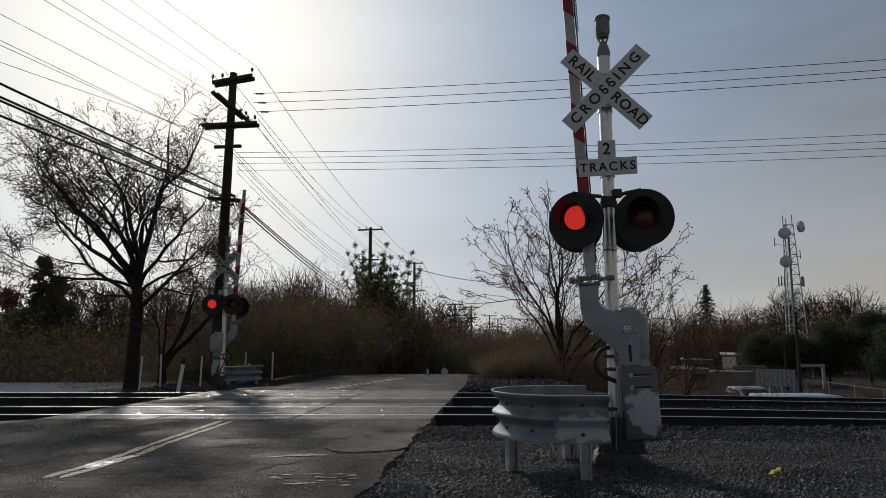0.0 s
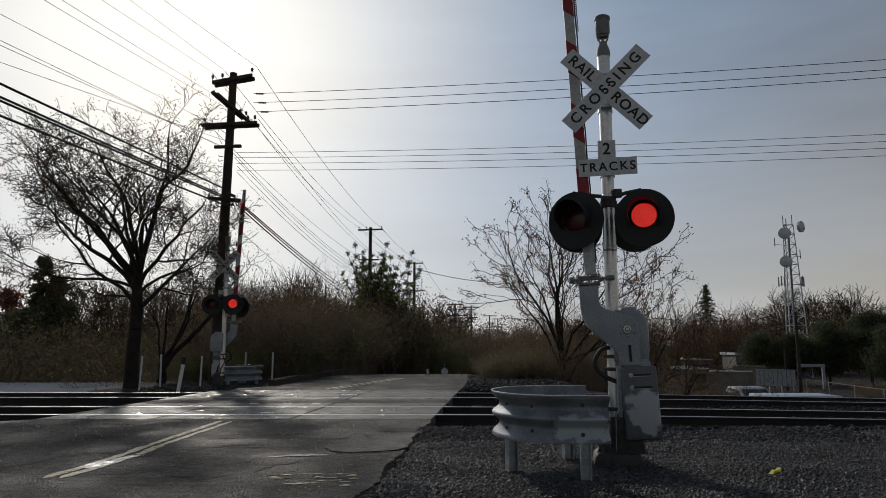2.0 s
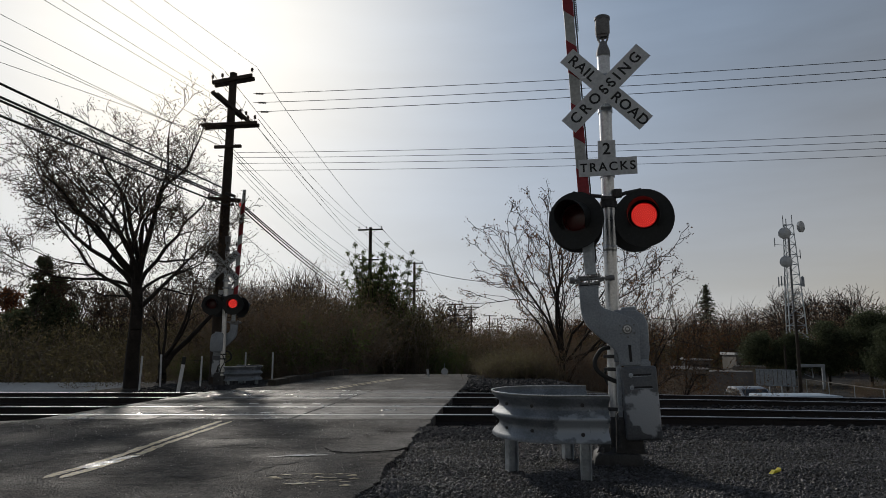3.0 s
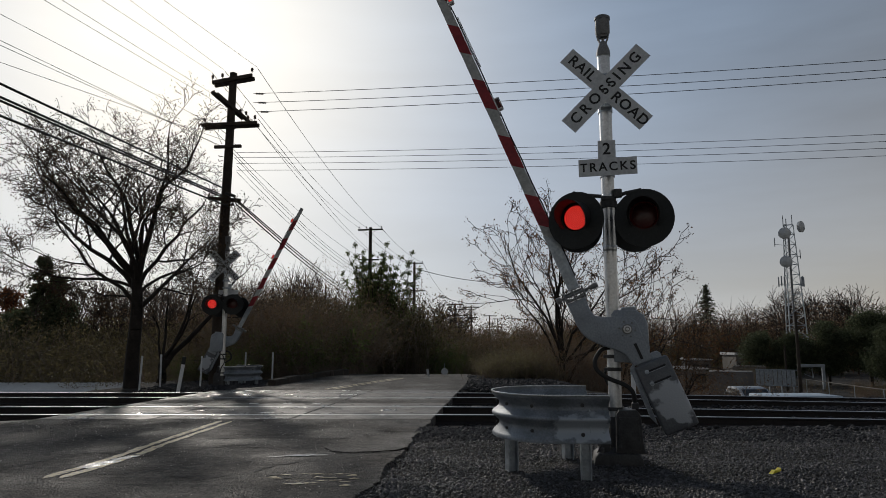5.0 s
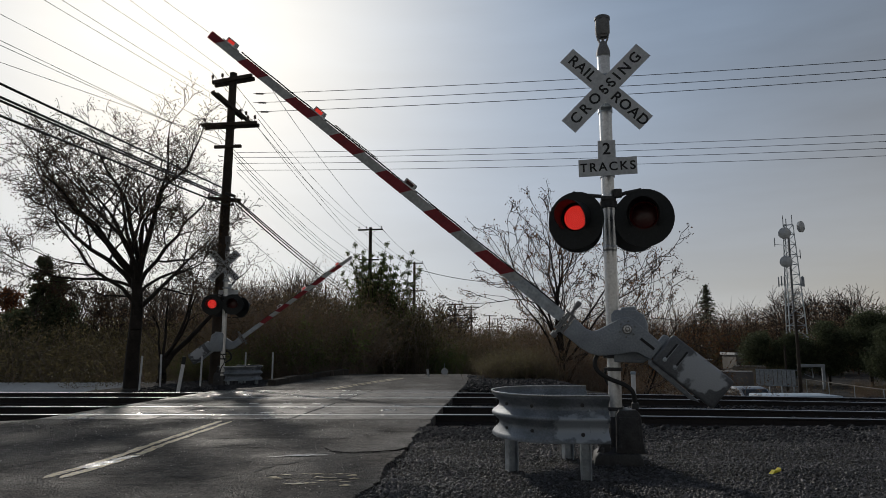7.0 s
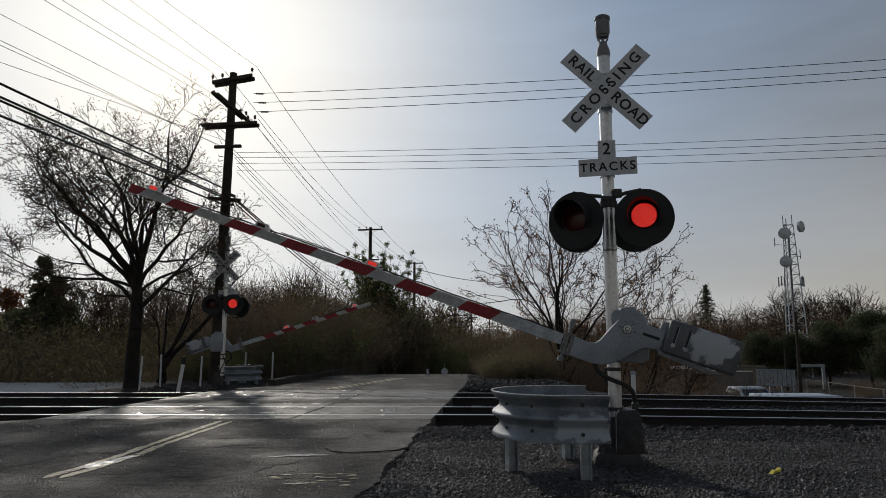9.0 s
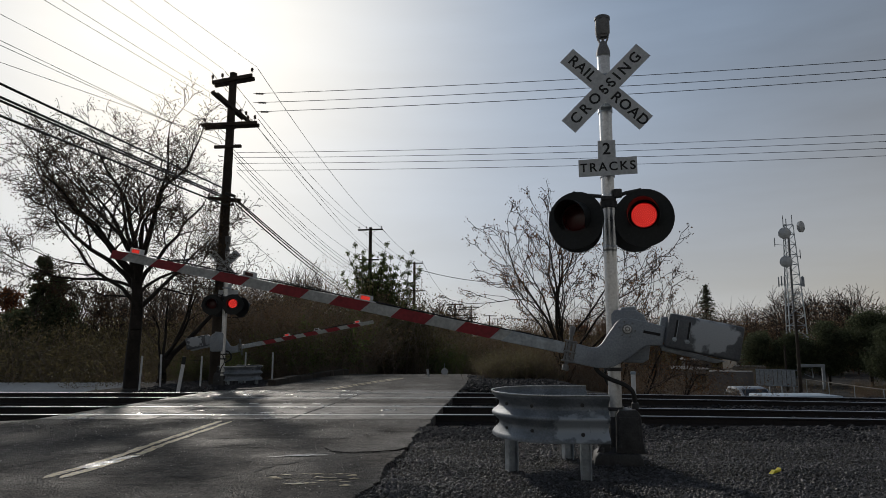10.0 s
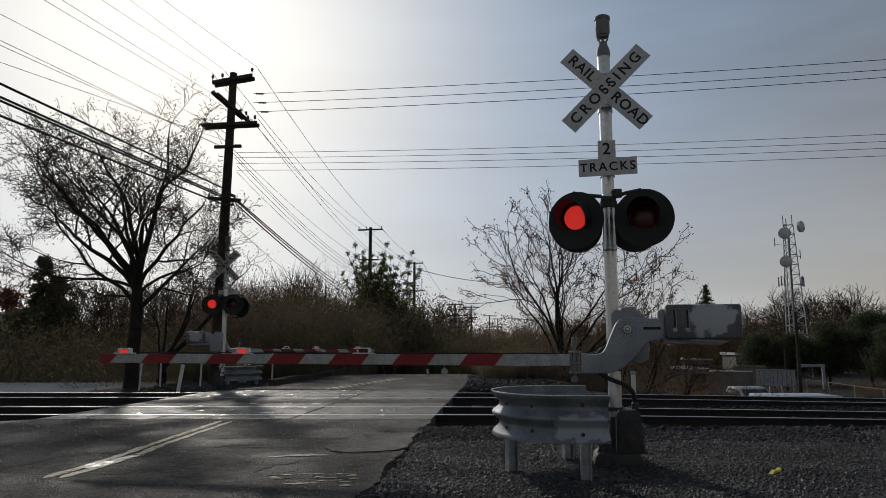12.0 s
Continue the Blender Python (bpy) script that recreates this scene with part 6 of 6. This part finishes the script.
# white fence posts by the crossing
for x, y, h, lean in ((-8.75, 19.9, 1.05, 2), (-8.6, 21.0, 1.05, -1), (-7.35, 20.9, 1.0, 1), (-5.55, 22.4, 1.1, 0), (-6.55, 22.8, 1.1, 0)):
    ob = empty("fence_post", pose(x, y, float(lie(x, y)) - 0.1, 0, lean, 0), "thin white painted post beside the tracks", "post", "white posts")
    bm = bmesh.new()
    box(bm, (0, 0, h / 2), (0.05, 0.035, h), 0.006)
    part("stake", bm, M_SIGN, ob)
ob = empty("marker_post", pose(-7.48, 19.5, -0.12, 0, 8, 0), "leaning white marker post with a black top", "post")
bm = bmesh.new()
box(bm, (0, 0, 0.4), (0.1, 0.04, 0.85), 0.01)
part("stake", bm, M_WHITE, ob)
bm = bmesh.new()
box(bm, (0, -0.01, 0.93), (0.11, 0.06, 0.22), 0.02)
part("cap", bm, M_BLACK, ob, "black cap")
ob = empty("marker_post", pose(5.6, 20.3, -0.3), "white post with a pale blue cap beside the track", "post")
bm = bmesh.new()
box(bm, (0, 0, 0.32), (0.13, 0.06, 0.72), 0.012)
part("stake", bm, M_WHITE, ob)
bm = bmesh.new()
box(bm, (0, 0, 0.72), (0.15, 0.08, 0.09), 0.02)
part("cap", bm, M_VAN, ob, "pale blue cap")

# dark timber kerb and earth along the far road
ob = tagged(new("kerb"), "low dark timber and earth kerb beside the road", "kerb", kind="structure")
P = [(-5.3, 21.3), (-5.2, 22.6), (-5.12, 24.2), (-5.0, 26), (-4.7, 28), (-4.2, 30)]
for i, (a, b) in enumerate(zip(P, P[1:])):
    bm = bmesh.new()
    mid, d = ((a[0] + b[0]) / 2, (a[1] + b[1]) / 2), Vector((b[0] - a[0], b[1] - a[1], 0))
    box(bm, (mid[0], mid[1], 0.03 + 0.02 * math.sin(i * 2.1)), (0.26, d.length - 0.02, 0.3), 0.04, rot=Euler((0, 0, math.atan2(-d.x, d.y))).to_matrix())
    part("timber", bm, M_TIMBER, ob)

# small round plate on a stake by the far road
ob = empty("round_marker", pose(0.07, 28.6, -0.06), "small round white marker plate on a stake by the road", "sign")
bm = bmesh.new()
tube(bm, [(0, 0.01, -0.2), (0, 0.01, 0.55)], 0.018, 6)
part("stake", bm, M_GALV, ob)
bm = bmesh.new()
lathe(bm, [(0, -0.006), (0.14, -0.006), (0.14, 0.006), (0, 0.006)], 20, Matrix.Translation((0, -0.02, 0.2)) @ Matrix.Rotation(radians(90), 4, "X"))
part("plate", bm, M_SIGN, ob)
ob = empty("stake", pose(-0.6, 28.3, -0.05, 0, -8, 0), "short pale stake by the road", "post")
bm = bmesh.new()
box(bm, (0, 0, 0.12), (0.1, 0.04, 0.35), 0.01)
part("board", bm, M_SIGN, ob)

# yellow scrap on the gravel
ob = empty("litter", pose(3.2, 6.77, 0.02, 0, 0, 25), "crumpled yellow plastic scrap on the gravel", "litter")
bm = bmesh.new()
prism(bm, [(-0.06, 0.0), (-0.02, 0.035), (0.03, 0.03), (0.065, 0.05), (0.06, 0.02), (0.0, 0.01)], -0.02, 0.025, 0, 0.003)
part("scrap", bm, M_YELLOW, ob)


def car(m, label, paint, l=4.6, w=1.8, h=1.45):
    ob = empty("car", m, label, "car", "parked vehicles")
    bm = bmesh.new()
    prism(bm, [(-l / 2, 0.35), (-l / 2 + 0.05, 0.75), (-l * 0.28, 0.9), (-l * 0.12, h - 0.08), (0, h), (l * 0.2, h - 0.02), (l * 0.38, 0.98), (l / 2, 0.85), (l / 2, 0.35)], -w / 2, w / 2, 0, 0.1)
    part("body", bm, paint, ob, smooth=40)
    bm = bmesh.new()
    prism(bm, [(-l * 0.25, 0.93), (-l * 0.11, h - 0.12), (l * 0.19, h - 0.1), (l * 0.34, 0.98)], -w / 2 - 0.006, w / 2 + 0.006, 0, 0.02)
    part("side_glass", bm, M_GLASS, ob, smooth=40)
    bm = bmesh.new()
    prism(bm, [(-l * 0.275, 0.93), (-l * 0.13, h - 0.11), (-l * 0.137, h - 0.1), (-l * 0.285, 0.94)], -w * 0.42, w * 0.42)
    part("windscreen", bm, M_GLASS, ob)
    for x in (-l * 0.31, l * 0.31):
        for s in (-1, 1):
            bm = bmesh.new()
            lathe(bm, [(0, -0.1), (0.18, -0.1), (0.32, -0.09), (0.33, 0.09), (0, 0.1)], 18, pose(x, s * (w / 2 - 0.08), 0.33, 90))
            part("wheel", bm, M_RUBBER, ob, smooth=40)
    return ob


car(pose(18.15, 41, -3.0, 0, 0, 90) @ Matrix.Diagonal((1, 1, 1.15, 1)), "pale parked car with a dark windscreen below the tracks", M_GREYPAINT, 4.8, 1.75, 1.55)


def box_truck(m, label, l, w, h, skin, cab=True):
    ob = empty("box_truck", m, label, "truck", "parked vehicles")
    bm = bmesh.new()
    box(bm, (0, 0, h / 2 + 0.5), (l, w, h - 0.5), 0.06)
    part("cargo_box", bm, skin, ob, smooth=40)
    bm = bmesh.new()
    prism(bm, [(l / 2 + 0.05, 0.5), (l / 2 + 0.05, 1.6), (l / 2 + 0.9, 1.55), (l / 2 + 1.5, 1.1), (l / 2 + 1.6, 0.5)] if cab else [(l / 2 + 0.02, 0.5), (l / 2 + 0.02, 0.8), (l / 2 + 0.9, 0.75), (l / 2 + 0.9, 0.6)], -w * 0.45, w * 0.45, 0, 0.02)
    part("cab" if cab else "drawbar", bm, M_WHITE if cab else M_IRON, ob, smooth=40)
    for x in (-l * 0.32, l / 2 + 0.8):
        for s in (-1, 1):
            bm = bmesh.new()
            lathe(bm, [(0, -0.12), (0.25, -0.12), (0.42, -0.1), (0.42, 0.1), (0, 0.12)], 18, pose(x, s * (w / 2 - 0.15), 0.42, 90))
            part("wheel", bm, M_RUBBER, ob, smooth=40)
    return ob


box_truck(pose(16.5, 32.5, -3.0, 0, 0, 180), "white box truck whose roof shows above the rails", 3.4, 2.1, 1.68, M_VAN)
box_truck(pose(19.2, 46, -3.0, 0, 0, 158), "grey box trailer parked in the yard", 2.7, 2.3, 2.25, M_TRAILER, False)


def hut(m, label, l, w, h, wall):
    ob = empty("yard_building", m, label, "building", "yard buildings")
    for c, s in (((0, -w / 2, h / 2), (l, 0.15, h)), ((0, w / 2, h / 2), (l, 0.15, h)), ((-l / 2 + 0.08, 0, h / 2), (0.15, w - 0.16, h)), ((l / 2 - 0.08, 0, h / 2), (0.15, w - 0.16, h))):
        bm = bmesh.new()
        box(bm, c, s, 0.01)
        part("wall", bm, wall, ob)
    bm = bmesh.new()
    prism(bm, [(-l / 2 - 0.2, h + 0.004), (l / 2 + 0.2, h + 0.004), (l / 2 + 0.2, h + 0.14), (-l / 2 - 0.2, h + 0.3)], -w / 2 - 0.2, w / 2 + 0.2)
    part("roof", bm, M_ROOFMETAL, ob)
    for x in (-l * 0.25, l * 0.2):
        bm = bmesh.new()
        box(bm, (x, -w / 2 - 0.085, h * 0.6), (0.9, 0.04, 0.8), 0.01)
        part("window", bm, M_GLASS, ob)
    return ob


hut(pose(36.9, 85, -3.0), "small pale flat-roofed building in the yard", 3.0, 4, 3.0, M_WALL)
hut(pose(32.4, 88, -3.0), "pale stucco shed among the trees", 2.6, 3, 2.3, M_TRAILER)
hut(pose(22.9, 64, -3.0, 0, 0, 20), "low pale container hut behind the brush", 1.6, 2.4, 2.0, M_WALL)
hut(pose(-31.5, 52, -2.8), "pale blue-white cabin behind the western trees", 2.4, 3, 1.9, M_WHITE)

# white panel fence in the yard
fence = empty("panel_fence", pose(28.5, 60, 0), "pale metal panel fence across the yard", "fence")
for k in range(9):
    bm = bmesh.new()
    box(bm, (-1.1 + 0.26 * k, -k * 0.25, -1.55), (0.3, 0.05, 1.4), 0.008, rot=Euler((0, 0, radians(-37))).to_matrix())
    part("panel", bm, M_GALV, fence)
for k in range(4):
    bm = bmesh.new()
    box(bm, (-1.1 + 0.7 * k, 0.08 - k * 0.68, -2.0), (0.08, 0.08, 2.2), 0.008)
    part("post", bm, M_GALV, fence)
for z in (-0.88, -2.22):
    bm = bmesh.new()
    tube(bm, [(-1.25, 0.12, z), (1.2, -2.2, z)], 0.035, 5)
    part("rail", bm, M_GALV, fence)
fence = empty("panel_fence", pose(32.2, 73, 0), "grey corrugated fence behind the yard", "fence")
for k in range(9):
    bm = bmesh.new()
    box(bm, (-1.3 + 0.34 * k, -0.12 * k, -1.75), (0.33, 0.05, 1.5), 0.008, rot=Euler((0, 0, radians(-20))).to_matrix())
    part("panel", bm, M_WALL, fence)
bm = bmesh.new()
box(bm, (0.05, -0.5, -0.98), (3.0, 0.12, 0.06), 0.008, rot=Euler((0, 0, radians(-20))).to_matrix())
part("cap_rail", bm, M_ROOFMETAL, fence, "pale capping")

# steel portal, pole and barrier in the yard
ob = empty("steel_portal", pose(35.3, 66, -3.0), "grey-blue steel portal frame under the oaks", "frame")
for x in (-1.15, 1.15):
    bm = bmesh.new()
    box(bm, (x, 0, 1.05), (0.26, 0.2, 2.1), 0.02)
    part("post", bm, M_GREYPAINT, ob)
bm = bmesh.new()
box(bm, (0, 0, 2.24), (2.6, 0.24, 0.28), 0.02)
part("beam", bm, M_GREYPAINT, ob)
yard_pole = utility_pole(31.05, 60, 7.1, -3.0, 0.15, 0.0, "dark wooden pole standing in the yard")
crossarm("crossarm", yard_pole, (0.0, -0.2, 5.6), 0.7, 20, 0, (), 0.1, False)
utility_pole(31.9, 64, 4.2, -3.0, 0.1, 0.0, "short thin dark pole behind the yard fence")
ob = empty("pipe_barrier", pose(0, 0, 0), "low pale pipe barrier along the yard", "barrier")
ends = (Vector((31.6, 60, -1.75)), Vector((30.9, 45, -1.95)))
bm = bmesh.new()
tube(bm, ends, 0.03, 6)
part("pipe", bm, M_WALL, ob)
for k in range(5):
    p = ends[0].lerp(ends[1], k / 4)
    bm = bmesh.new()
    tube(bm, [(p.x, p.y, -3.1), p], 0.03, 6)
    part("post", bm, M_GALV, ob)
rl = random.Random(9)
for k in range(9):
    x, y = rl.uniform(23.5, 27.5), rl.uniform(62, 76)
    ob = empty("crate", pose(x, y, -3.0, 0, 0, rl.uniform(0, 90)), "small grey crate standing in the yard", "crate", "yard crates")
    bm = bmesh.new()
    w, h = rl.uniform(0.5, 1.1), rl.uniform(0.4, 1.0)
    box(bm, (0, 0, h / 2 + 0.02), (w, w * 0.8, h), 0.02)
    for z in (0.12, h - 0.06):
        box(bm, (0, 0, z), (w + 0.05, w * 0.8 + 0.05, 0.07), 0.01)
    part("case", bm, M_TRAILER if k % 3 else M_WALL, ob)

# pale yard surface and a low wall
lot = strip("yard", 30, 95, lambda y: 10 + 0.05 * y, lambda y: 19 + 0.16 * y, M_LOT, 0.02)
tagged(lot, "pale dusty asphalt yard below the tracks", "yard", kind="structure")

# a slack wire between the white posts
bm = bmesh.new()
tube(bm, [(-8.73, 19.9, 0.82), (-8.66, 20.45, 0.76), (-8.6, 21.0, 0.82), (-8.0, 20.95, 0.74), (-7.36, 20.9, 0.78)], 0.005, 4)
tagged(part("fence_wire", bm, M_WIRE), "slack thin wire strung between the white posts", "wire")


# ---- what moves: both gate arms fall, the lamps flash by turns ----
NEAR_FALL = ((0, 87), (3.2, 87), (3.6, 84), (4.2, 77.5), (4.8, 70), (5.5, 59.5), (6.0, 52.0), (6.5, 45.7), (7.2, 37.6), (8.0, 29.3), (8.8, 21.5), (9.5, 15.5), (10.0, 11.8), (10.5, 8.6), (11.0, 5.55), (11.5, 2.65), (12, 0))
FAR_FALL = ((0, 87.5), (3.2, 87.5), (3.6, 83), (4.2, 75), (4.8, 66.7), (5.5, 55.4), (6.0, 48.5), (6.5, 42.3), (7.2, 34), (8.0, 26), (8.8, 19), (9.5, 13.6), (10.0, 10.5), (10.5, 7.6), (11.0, 5), (11.5, 2.5), (12, 0))
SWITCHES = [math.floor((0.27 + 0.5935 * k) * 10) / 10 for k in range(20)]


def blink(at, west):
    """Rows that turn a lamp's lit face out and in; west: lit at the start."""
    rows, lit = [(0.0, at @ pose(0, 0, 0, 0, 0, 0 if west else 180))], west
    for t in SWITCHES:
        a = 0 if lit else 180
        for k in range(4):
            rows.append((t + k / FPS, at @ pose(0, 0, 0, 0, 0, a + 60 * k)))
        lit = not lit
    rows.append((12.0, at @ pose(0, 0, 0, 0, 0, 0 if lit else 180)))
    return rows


def motions():
    for made, fall, facing in ((near_signal, NEAR_FALL, 0), (far_signal, FAR_FALL, 180)):
        sig, arm, pivot, z0, half, lenses, lights = made
        walk(arm, [(t, pose(*pivot, 0, a, 0)) for t, a in fall])
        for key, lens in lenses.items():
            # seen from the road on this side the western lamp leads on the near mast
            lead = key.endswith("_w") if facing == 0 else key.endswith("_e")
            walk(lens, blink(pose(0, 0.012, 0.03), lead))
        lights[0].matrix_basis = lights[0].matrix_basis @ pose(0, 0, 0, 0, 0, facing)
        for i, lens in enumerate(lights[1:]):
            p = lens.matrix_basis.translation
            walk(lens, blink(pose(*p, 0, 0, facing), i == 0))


motions()
